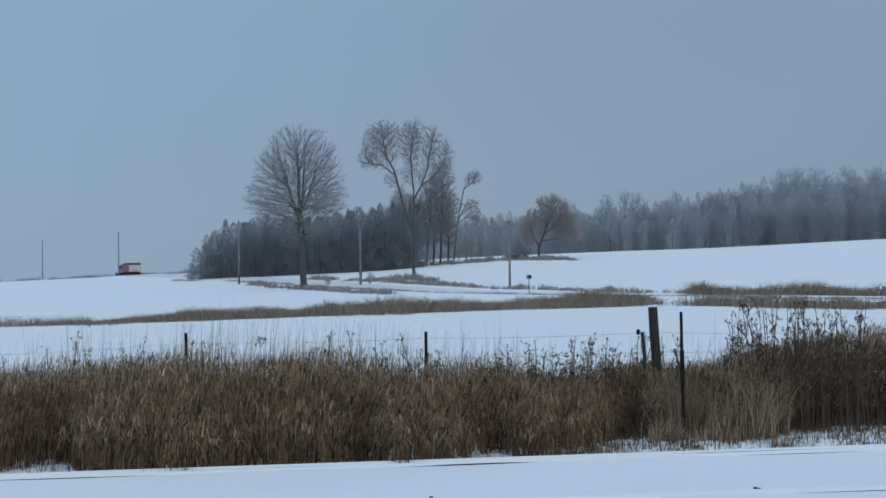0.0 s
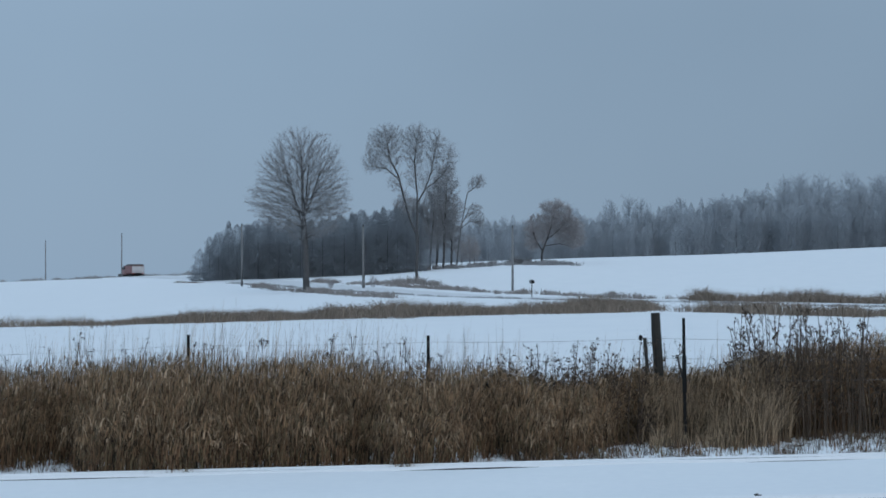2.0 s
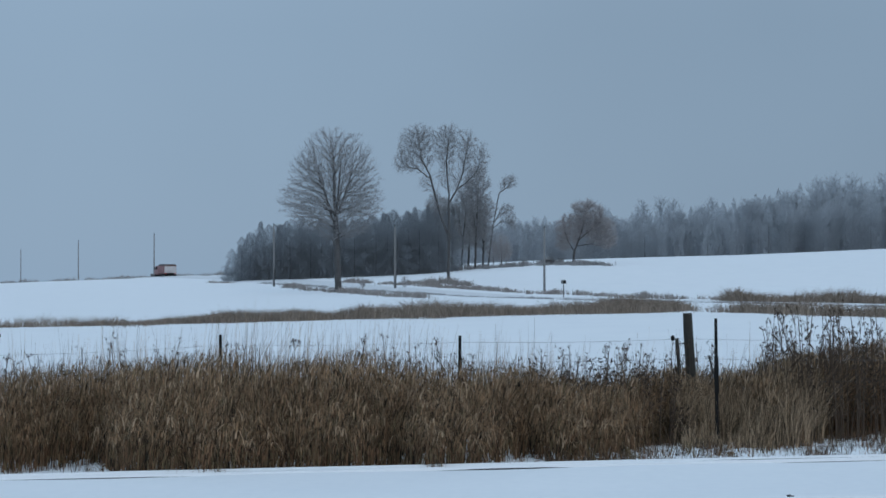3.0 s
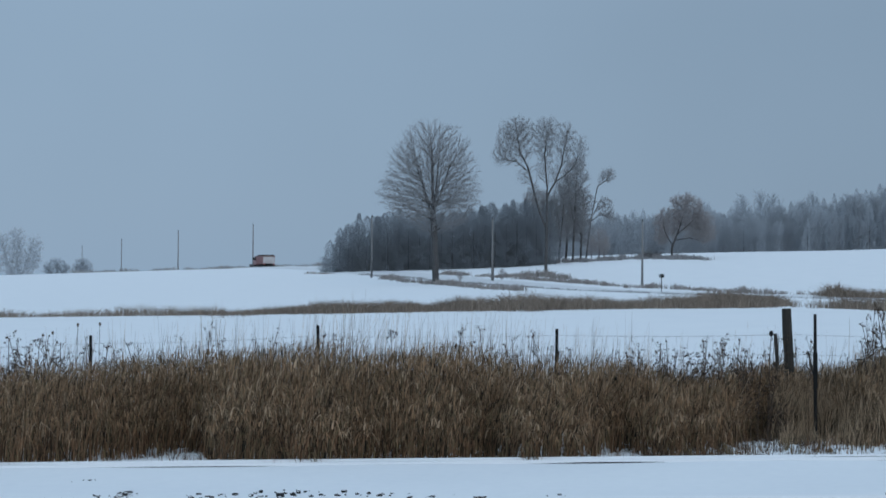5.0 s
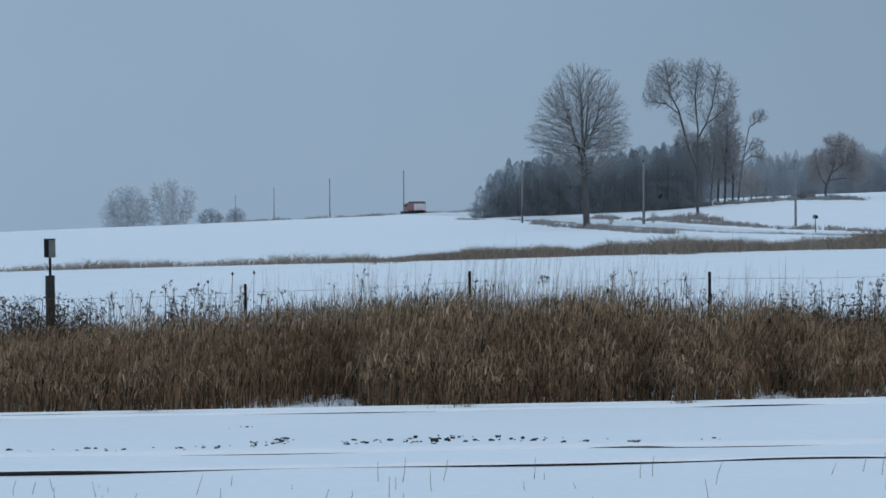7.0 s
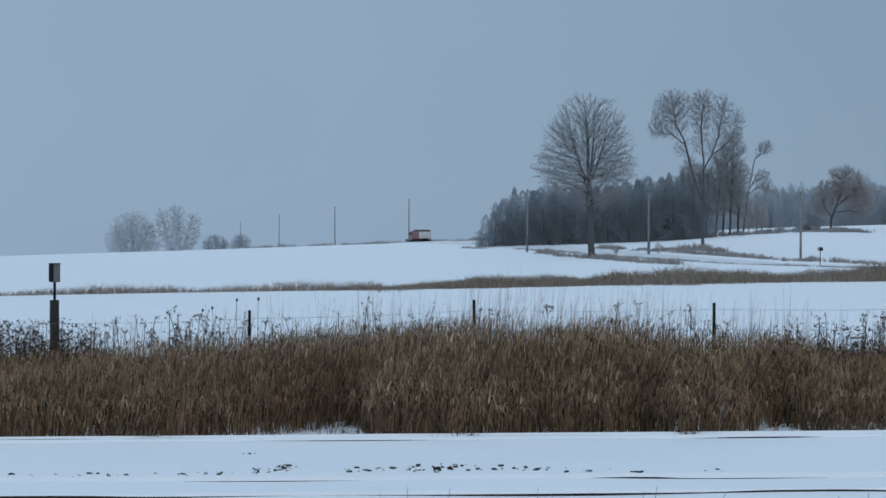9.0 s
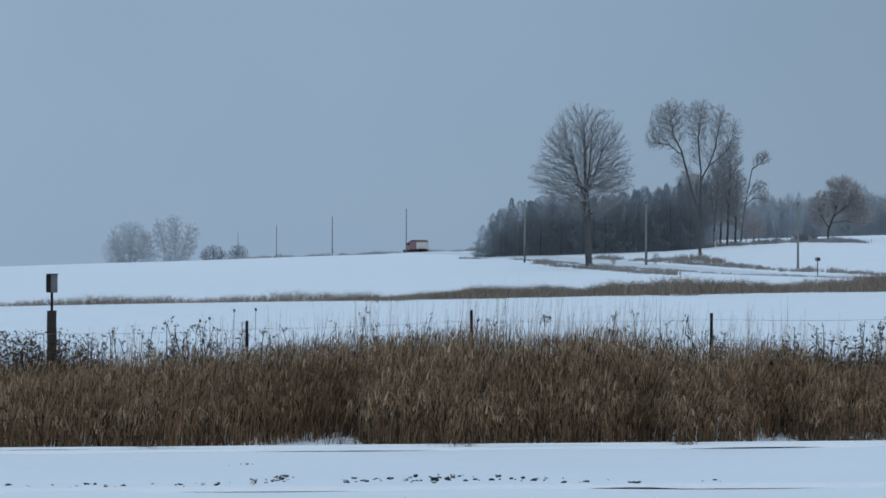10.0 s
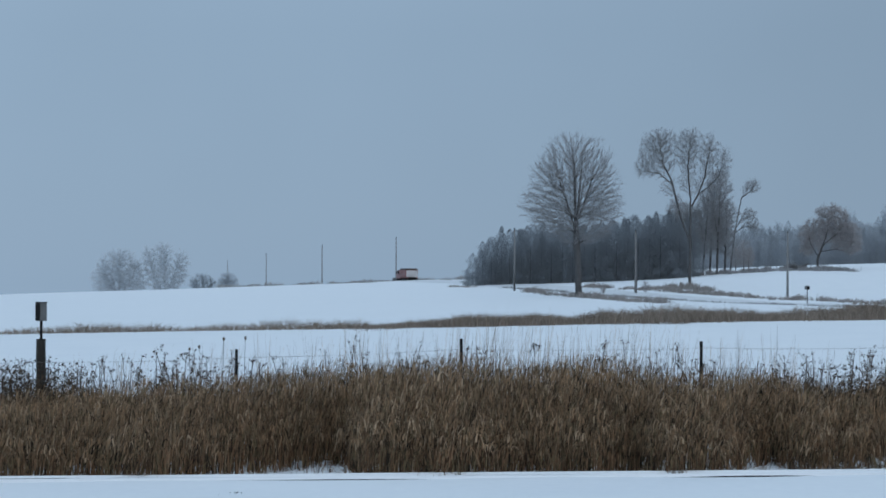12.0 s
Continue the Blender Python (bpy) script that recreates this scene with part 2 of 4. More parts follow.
def on_ground(x, y):
    return float(ground_z(np.array([x]), np.array([y]))[0])


def build_ground():
    ys = np.concatenate([np.linspace(-80, 10, 12), np.linspace(11, 34, 93), np.linspace(35, 100, 60), np.linspace(102, 440, 150), np.geomspace(445, 4600, 30)])
    cols = np.linspace(-1, 1, 181)
    yy = np.repeat(ys[:, None], len(cols), 1)
    xx = cols[None] * (26 + 0.62 * np.maximum(yy, 0)) * (1 + 0 * yy)
    zz = ground_z(xx, yy)
    # drifts: long low swells in the fields, small ones along the rails
    zz += 0.05 * np.sin(xx * 0.11 + 1.3 * np.sin(yy * 0.05)) * np.sin(yy * 0.07 + 0.6) * smooth_step(45, 90, yy) * (1 - smooth_step(500, 700, yy))
    zz += 0.012 * np.sin(xx * 1.3 + yy * 0.7) * np.sin(yy * 2.1 - xx * 0.5) * (1 - smooth_step(34, 50, yy))
    n, m = yy.shape
    k = (np.arange(n - 1)[:, None] * m + np.arange(m - 1)[None]).ravel()
    faces = np.stack([k, k + 1, k + m + 1, k + m], 1)
    me = quads_mesh("ground", np.stack([xx, yy, zz], 2).reshape(-1, 3), faces, SNOW, True)
    tagged(new("ground", me), "snow-covered fields rising to a low ridge", "ground", kind="structure")


build_ground()


# ---------------------------------------------------------------- the road
ROAD = [(-118, 520), (-82, 447), (-56, 396), (-44, 374), (-33, 349), (-22, 322), (-14.5, 298), (-7.5, 275), (-1, 259), (5.5, 248), (11, 236), (17, 223), (25, 205), (36, 183), (64, 143)]
ROAD_EDGE = [(-36, 346), (-25, 319), (-17.5, 295), (-10.5, 272), (-4, 256), (2.5, 245), (8, 233), (14, 220), (22, 202), (33, 180), (60, 140)]


def along(points, step):
    pts = np.array(points, float)
    seg = np.linalg.norm(np.diff(pts, axis=0), axis=1)
    t = np.concatenate([[0], np.cumsum(seg)])
    u = np.arange(0, t[-1], step)
    p = np.stack([np.interp(u, t, pts[:, 0]), np.interp(u, t, pts[:, 1])], 1)
    for _ in range(6):
        p[1:-1] = (p[:-2] + 2 * p[1:-1] + p[2:]) / 4
    return p


def strip_on_ground(name, path, offsets, rise, mat, label, category):
    d = np.gradient(path, axis=0)
    d /= np.linalg.norm(d, axis=1, keepdims=True)
    side = np.stack([-d[:, 1], d[:, 0]], 1)
    verts = []
    for o, r in zip(offsets, rise):
        p = path + side * o
        verts.append(np.column_stack([p, ground_z(p[:, 0], p[:, 1]) + r]))
    verts = np.stack(verts, 1)
    n, m = verts.shape[:2]
    k = (np.arange(n - 1)[:, None] * m + np.arange(m - 1)[None]).ravel()
    faces = np.stack([k, k + 1, k + m + 1, k + m], 1)
    return tagged(new(name, quads_mesh(name, verts.reshape(-1, 3), faces, mat, True)), label, category, kind="structure")


road_path = along(ROAD, 4.0)
strip_on_ground("road", road_path, (-3.8, -3.0, -2.4, 0, 2.4, 3.0, 3.8), (-0.1, 0.16, 0.12, 0.16, 0.12, 0.16, -0.1), RUT,
                "snow-packed country road climbing past the trees", "road")


# ---------------------------------------------------------------- the railway
def build_rail(name, intercept, slope, top, cap, label, bare):
    """A rail along the line of the track, with snow lying on its head in drifts."""
    x0, x1 = -16.0, 12.0
    n = 113
    xs = np.linspace(x0, x1, n)
    ln = math.hypot(1, slope)
    nx, ny = -slope / ln, 1 / ln
    profile = [(-0.066, -0.17), (-0.062, -0.155), (-0.010, -0.13), (-0.010, -0.045), (-0.036, -0.036), (-0.036, -0.006), (-0.028, 0.0),
               (0.028, 0.0), (0.036, -0.006), (0.036, -0.036), (0.010, -0.045), (0.010, -0.13), (0.062, -0.155), (0.066, -0.17)]
    cy = intercept + slope * xs
    verts = np.stack([np.column_stack([xs + nx * o, cy + ny * o, np.full(n, top + z)]) for o, z in profile], 1)
    m = len(profile)
    k = np.arange(n - 1)[:, None] * m
    i = np.arange(m)[None]
    faces = np.stack([k + i, k + (i + 1) % m, k + m + (i + 1) % m, k + m + i], 2).reshape(-1, 4)
    rail = tagged(new(name, quads_mesh("rail", verts.reshape(-1, 3), faces, RAIL)), label, "rail")
    rng = np.random.default_rng(int(intercept * 10))
    wob = np.interp(np.arange(n), np.arange(0, n + 8, 8), rng.uniform(0.5, 1.0, n // 8 + 2)[:len(np.arange(0, n + 8, 8))])
    # how much of the head the snow leaves bare: a little everywhere, more along some stretches
    shown = bare[0] * (0.75 + 0.5 * wob)
    for centre, half, amount in bare[1:]:
        shown = shown + amount * np.exp(-np.abs((xs - centre) / half) ** 4)
    lower = -0.036 + 0.038 * np.clip(shown, 0, 1)
    shape = [(-0.043, None), (-0.036, 0.35), (-0.018, 0.9), (0.018, 0.9), (0.036, 0.35), (0.043, None)]
    verts = np.stack([np.column_stack([xs + nx * o, cy + ny * o, top + (lower if h is None else cap * h * wob + 0.002)]) for o, h in shape], 1)
    m = len(shape)
    k = np.arange(n - 1)[:, None] * m
    i = np.arange(m - 1)[None]
    faces = np.stack([k + i, k + i + 1, k + m + i + 1, k + m + i], 2).reshape(-1, 4)
    part("snow_cap", quads_mesh("snow_cap", verts.reshape(-1, 3), faces, SNOW_CAP, True), rail, "snow lying on the rail head")
    return rail


for nm, c, slope, top, cap, bare, lab in [("rail", 18.86, 0.238, 0.033, 0.012, (0.36, (-6.2, 0.9, 0.45), (0.7, 0.7, 0.45), (6.0, 3.0, -0.2)), "dark rusty steel rail showing above track snow"),
                                          ("rail", 20.15, 0.225, 0.026, 0.022, (0.16, (-0.96, 0.40, 0.45)), "rusty rail almost buried in track snow"),
                                          ("rail", 24.40, 0.260, 0.020, 0.018, (0.30, (0.4, 0.6, 0.3), (-5.0, 1.6, 0.2)), "snow-capped rail along the reed ditch"),
                                          ("rail", 24.86, 0.266, 0.016, 0.016, (0.42, (-7.2, 1.2, 0.2), (3.0, 1.5, 0.2)), "snow-capped rail at the edge of the reeds")]:
    tagged(build_rail(nm, c, slope, top, cap, lab, bare), group="railway rails")


def stone_mesh(seed):
    """A broken stone with snow lying on its upper faces."""
    rng = random.Random(seed)
    bm = bmesh.new()
    bmesh.ops.create_icosphere(bm, subdivisions=1, radius=0.5)
    for v in bm.verts:
        v.co *= rng.uniform(0.6, 1.25)
        v.co.z *= 0.8
    bm.normal_update()
    for f in bm.faces:
        f.material_index = 1 if f.normal.z > 0.75 and rng.random() < 0.7 else 0
    me = bm_mesh("ballast_stone", bm, STONE)
    me.materials.append(SNOW_CAP)
    return me


def build_stones():
    rng = random.Random(5)
    bed = tagged(new("track_ballast"), "wet dark ballast stones poking through track snow", "ballast")
    shapes = [stone_mesh(s) for s in range(7)]
    # place along the track, distance behind the second rail, number, spread, largest size
    clusters = [(-6.75, 0.55, 6, 0.16, 0.07), (-6.3, 0.5, 6, 0.2, 0.05), (-5.8, 0.55, 6, 0.16, 0.06), (-5.3, 0.6, 4, 0.12, 0.05), (-4.95, 0.64, 7, 0.13, 0.05), (-4.66, 0.56, 4, 0.1, 0.05),
                (-4.46, 0.84, 12, 0.10, 0.10), (-4.36, 1.05, 6, 0.06, 0.085), (-3.6, 0.8, 9, 0.12, 0.06), (-3.34, 1.03, 6, 0.13, 0.06), (-2.93, 0.75, 10, 0.13, 0.09), (-2.7, 1.22, 14, 0.22, 0.055),
                (-2.3, 0.86, 9, 0.2, 0.06), (-2.05, 1.0, 8, 0.13, 0.06), (-1.88, 0.95, 4, 0.04, 0.09), (-1.4, 0.55, 6, 0.13, 0.06), (-0.9, 0.53, 5, 0.1, 0.06), (-0.14, 0.6, 3, 0.08, 0.04),
                (-5.1, 2.55, 5, 0.1, 0.035)]
    for cx, off, count, spread, big in clusters:
        for _ in range(count):
            x = cx + rng.gauss(0, spread)
            y = 20.15 + 0.225 * x + max(0.15, off + rng.gauss(0, 0.11))
            r = big * (0.28 + 0.72 * rng.random() ** 1.8)
            ob = part("ballast_stone", rng.choice(shapes), bed)
            ob.matrix_basis = Matrix.LocRotScale((x, y, r * 0.1), Euler((rng.gauss(0, 0.15), rng.gauss(0, 0.15), rng.uniform(0, 6))), (r * rng.uniform(1.1, 1.6), r, r * rng.uniform(0.75, 1.15)))
    for x, y in ((3.16, 21.15),):
        part("ballast_stone", shapes[0], bed, "", Matrix.LocRotScale((x, y, 0.02), Euler((0, 0, x * 9)), (0.09, 0.06, 0.06)))


build_stones()


# ---------------------------------------------------------------- the reed ditch
REED_X = (-15, -10.5, -8.8, -6.7, -4.3, -2.3, -0.4, 1.2, 2.2, 4.0, 5.0, 5.8, 10)
REED_TOP = (0.55, 0.60, 0.72, 0.90, 1.13, 1.16, 0.99, 0.85, 0.77, 0.82, 0.98, 1.2, 1.2)
FRONT_X = (-16, -8, -4, -0.6, 0.4, 1.3, 1.9, 2.3, 2.7, 3.5, 4.25, 5.2, 6.4, 11)
FRONT_Y = (20.8, 22.95, 24.0, 24.95, 25.3, 26.7, 28.1, 29.6, 30.8, 31.2, 30.5, 32.0, 32.6, 33.4)
SNOW_GAPS = ((-5.12, 0.74, 2.8), (0.55, 0.40, 1.9), (-1.0, 0.25, 0.7), (-11.4, 0.6, 1.0))


def reed_front(x):
    y = np.interp(x, FRONT_X, FRONT_Y) + 0.22 * np.sin(x * 2.3) + 0.15 * np.sin(x * 5.1 + 1)
    for c, w, d in SNOW_GAPS:
        y = y + d * np.exp(-np.abs((x - c) / w) ** 2.4)
    return y


def blades(name, n, seed, xr, back, top_scale, width, lean, mat, label, category="reeds", power=1.0, segments=3, spread=(0.62, 1.04), curl=(0.0, 0.4), front=None):
    rng = np.random.default_rng(seed)
    x = rng.uniform(xr[0], xr[1], n)
    f = (front or reed_front)(x)
    b = np.interp(x, (-4, 4, 9), (back[0], back[1], back[1] + 3.5))
    y = f + (b - f) * rng.random(n) ** power
    # tufts: blades draw together into clumps
    cx, cy = np.round(x / 0.28) * 0.28, np.round(y / 0.28) * 0.28
    jit = 0.12 * np.sin(cx * 37.1 + cy * 71.7)
    x, y = x + 0.35 * (cx + jit - x), y + 0.35 * (cy - jit - y)
    z = ground_z(x, y)
    clump = 1 + 0.06 * np.sin(x * 2.9 + 0.8 * np.sin(y * 3)) + 0.045 * np.sin(x * 7.7 + y * 3.1) + 0.05 * np.sin(cx * 53.3 + cy * 91.1)
    h = (np.interp(x, REED_X, REED_TOP) - z) * rng.uniform(*spread, n) * clump * top_scale
    edge = smooth_step(0, 0.5, y - f)
    h = h * (0.55 + 0.45 * edge)
    ang = rng.normal(0.2, 1.4, n)
    l = rng.gamma(2.0, lean / 2, n) * h
    ln = np.stack([np.cos(ang), np.sin(ang) * 0.7], 1) * l[:, None]
    v, fc = ribbons(np.stack([x, y, z - 0.03], 1), h, ln, rng.uniform(*width, n), rng.uniform(0, np.pi, n), segments, rng.uniform(*curl, n))
    return tagged(new(name, quads_mesh(name, v, fc, mat)), label, category, kind="stuff")


def reed_leaves(name, n, seed, xr, length, width, mat, label, low=0.38, high=1.0, curl=(0.2, 1.35), power=1.5, reach=(0.25, 0.95)):
    """Leaves that leave the reed stems at all heights, arch over and hang."""
    rng = np.random.default_rng(seed)
    x = rng.uniform(*xr, n)
    f = reed_front(x)
    y = f + (np.interp(x, (-4, 4, 9), (31.6, 33.4, 36.9)) - f) * rng.random(n) ** power
    z = ground_z(x, y)
    clump = 1 + 0.06 * np.sin(x * 2.9 + 0.8 * np.sin(y * 3)) + 0.05 * np.sin(x * 7.7 + y * 3.1)
    top = (np.interp(x, REED_X, REED_TOP) - z) * clump * (0.6 + 0.4 * smooth_step(0, 0.5, y - f))
    at = z + top * rng.uniform(low, high, n) ** 0.8
    # leaves of one tuft hang the same way
    sway = 1.2 * np.sin(x * 3.7 + y * 2.3) + 0.9 * np.sin(x * 9.1 - y * 4.0)
    ang = sway + rng.normal(0, 0.9, n)
    h = rng.uniform(*length, n)
    out = np.stack([np.cos(ang), np.sin(ang) * 0.8], 1) * (h * rng.uniform(*reach, n))[:, None]
    v, fc = ribbons(np.stack([x, y, at - 0.35 * h], 1), h, out, rng.uniform(*width, n), rng.uniform(-1.2, 1.2, n), 5, rng.uniform(*curl, n))
    return tagged(new(name, quads_mesh(name, v, fc, mat)), label, "reeds", kind="stuff")


for nm, mt, n, k in (("reed_bed", REED, 29000, 1), ("olive_reed_bed", REED_OLIVE, 12000, 12)):
    blades(nm, n, k, (-15, 10.5), (31.6, 33.4), 1.02, (0.006, 0.017), 0.25, mt, "dense brown dried reeds filling the ditch", power=0.8, segments=4, spread=(0.82, 1.0), curl=(0.0, 0.3))
for nm, mt, n, k in (("reed_leaves", REED_LEAF, 38000, 6), ("olive_reed_leaves", REED_OLIVE, 15000, 16)):
    reed_leaves(nm, n, k, (-15, 10.5), (0.12, 0.40), (0.004, 0.010), mt, "bent brown leaves hanging among dried reeds")
reed_leaves("pale_reeds", 13000, 2, (-15, 10.5), (0.10, 0.34), (0.004, 0.013), REED_PALE, "pale bent reed leaves among brown reeds", 0.4, 1.0)
for nm, mt, n, k in (("arched_reed_leaves", REED_LEAF, 6500, 41), ("pale_arched_leaves", REED_PALE, 3000, 42)):
    reed_leaves(nm, n, k, (-15, 10.5), (0.13, 0.36), (0.010, 0.022), mt, "broad bent leaves arching out of the reeds", 0.35, 1.0, (0.7, 1.7), 2.6, (0.3, 0.9))
for nm, mt, n, k in (("low_reed_tangle", REED, 6000, 43), ("olive_reed_tangle", REED_OLIVE, 3500, 44)):
    reed_leaves(nm, n, k, (-15, 10.5), (0.15, 0.42), (0.006, 0.014), mt, "matted dead leaves along the foot of the reeds", 0.0, 0.4, (0.3, 1.3), 7.0, (0.2, 0.8))
blades("reed_plumes", 9000, 33, (-15, 5.2), (31.6, 32.6), 1.04, (0.004, 0.010), 0.22, REED_PALE, "pale feathery tips over the brown reeds", power=0.7, spread=(0.88, 1.08), curl=(0.1, 0.7))
blades("dark_grass_stems", 1900, 13, (-13, 5), (33.0, 33.0), 1.36, (0.005, 0.010), 0.10, REED, "thin dark grass stems above the reeds", "grass", power=0.5, spread=(0.62, 1.1), curl=(0, 0.1), front=lambda x: 32.05 + 0 * x)
blades("tall_grass_stems", 1300, 3, (-13, 4.5), (33.5, 33.5), 1.42, (0.005, 0.010), 0.09, REED_PALE, "thin pale grass stems above the reeds", "grass", power=0.5, spread=(0.65, 1.12), curl=(0, 0.05), front=lambda x: 32.05 + 0 * x)
def tussocks(name, n, per, seed, xr, near, far, height, mat, label):
    """Uneven clumps of short stems that part and bend, standing in snow between the lines near(x) and far(x)."""
    rng = np.random.default_rng(seed)
    cx = rng.uniform(*xr, n)
    cy = near(cx) + (far(cx) - near(cx)) * rng.random(n)
    size = rng.uniform(0.35, 1.0, n) ** 1.3
    k = np.repeat(np.arange(n), rng.poisson(per, n))
    m = len(k)
    ang = rng.uniform(0, 6.28, m)
    off = rng.gamma(1.5, 0.03, m)
    x, y = cx[k] + np.cos(ang) * off, cy[k] + np.sin(ang) * off
    h = height * size[k] * rng.uniform(0.35, 1.1, m)
    ln = np.stack([np.cos(ang), np.sin(ang)], 1) * (h * rng.gamma(2.0, 0.2, m))[:, None]
    v, f = ribbons(np.stack([x, y, ground_z(x, y) - 0.02], 1), h, ln, rng.uniform(0.004, 0.011, m), rng.uniform(0, 3.14, m), 3, rng.uniform(0, 0.7, m))
    return tagged(new(name, quads_mesh(name, v, f, mat)), label, "grass", kind="stuff")


for nm, mt, n, k in (("reed_fringe", REED, 420, 4), ("dark_reed_fringe", WEED, 420, 5), ("olive_reed_fringe", REED_OLIVE, 200, 6)):
    tussocks(nm, n, 9, k, (0.9, 10.5), lambda x: 25.35 + 0.267 * x, lambda x: reed_front(x) + 0.4, 0.42, mt, "short dry stems along the snowy ditch edge")
blades("tan_grass", 4600, 8, (2.9, 5.15), (31.9, 32.3), 1.12, (0.004, 0.011), 0.3, TAN, "pale tan grass in front of dark weeds", "grass",
       front=lambda x: reed_front(x) - 0.9, spread=(0.72, 1.05), curl=(0.0, 0.6))
reed_leaves("tan_grass_leaves", 5000, 45, (2.9, 5.15), (0.14, 0.36), (0.005, 0.012), TAN, "pale bent grass leaves beside dark weeds", 0.35, 1.08, (0.4, 1.5), 3.0, (0.3, 0.9))
reed_leaves("dark_grass_tangle", 6000, 46, (2.5, 5.3), (0.14, 0.40), (0.005, 0.013), REED_OLIVE, "dark matted grass under the pale grass", 0.0, 0.5, (0.2, 1.2), 8.0, (0.2, 0.8))
reed_leaves("dark_weed_tangle", 7000, 47, (5.0, 10.2), (0.14, 0.40), (0.005, 0.013), REED, "dark matted leaves among the weeds", 0.02, 1.0, (0.2, 1.3), 3.0, (0.2, 0.9))
tussocks("stake_grass", 60, 12, 9, (2.9, 4.2), lambda x: 29.2 + 0 * x, lambda x: 30.2 + 0 * x, 0.6, TAN, "pale dry grass round the foot of the stake")
tussocks("bank_tufts", 260, 9, 7, (-13.0, 1.8), lambda x: np.interp(x, FRONT_X, FRONT_Y) + 0.3, lambda x: np.interp(x, FRONT_X, FRONT_Y) + 2.6, 0.40, REED, "short dry grass poking through bank snow")


# ---------------------------------------------------------------- weeds with seed heads
def tube(points, radii, sides=4):
    """One connected tube along points: arrays of verts and faces."""
    points, n = np.asarray(points), len(points)
    ang = np.arange(sides) * 2 * np.pi / sides
    ring = np.stack([np.cos(ang), np.sin(ang), 0 * ang], 1)
    verts = (points[:, None] + ring[None] * np.asarray(radii)[:, None, None]).reshape(-1, 3)
    k = np.arange(n - 1)[:, None] * sides
    i = np.arange(sides)[None]
    j = (i + 1) % sides
    return verts, np.stack([k + i, k + j, k + sides + j, k + sides + i], 2).reshape(-1, 4)


def weed_meshes(seed, heads, size):
    """A stalk one metre high, and its seed heads on short side stems."""
    rng = np.random.default_rng(seed)
    bend = rng.normal(0, 0.07, 2)
    at = lambda s: np.array([bend[0] * s * s, bend[1] * s * s, s])
    v, f = tube([at(s) for s in np.linspace(0, 1, 7)], np.linspace(0.009, 0.004, 7))
    stem = quads_mesh("stem", v, f, WEED)
    hv, hf = [], []
    tips = [at(1.0)]
    for _ in range(heads):
        base = at(rng.uniform(0.6, 0.96))
        a = rng.uniform(0, 6.28)
        tip = base + rng.uniform(0.05, 0.17) * np.array([0.6 * math.cos(a), 0.6 * math.sin(a), 0.8])
        k = len(hv)
        hv.extend([base - (0.003, 0, 0), base + (0.003, 0, 0), tip + (0.002, 0, 0), tip - (0.002, 0, 0)])
        hf.append((k, k + 1, k + 2, k + 3))
        tips.append(tip)
    for tip in tips:
        for _ in range(rng.integers(4, 8)):
            c = tip + rng.normal(0, size * 0.6, 3) * (1, 1, 0.8)
            d = rng.normal(0, 1, (4, 3)) * size * rng.uniform(0.25, 0.6)
            k = len(hv)
            hv.extend(c + d)
            hf.append((k, k + 1, k + 2, k + 3))
    for _ in range(7):
        base = at(rng.uniform(0.25, 0.85))
        a = rng.uniform(0, 6.28)
        d = np.array([math.cos(a), math.sin(a), -0.6]) * rng.uniform(0.04, 0.09)
        k = len(hv)
        hv.extend([base + (0, 0, 0.009), base - (0, 0, 0.009), base + d * 0.6 - (0, 0, 0.012), base + d])
        hf.append((k, k + 1, k + 2, k + 3))
    return stem, quads_mesh("seed_head", np.array(hv), np.array(hf), WEED)


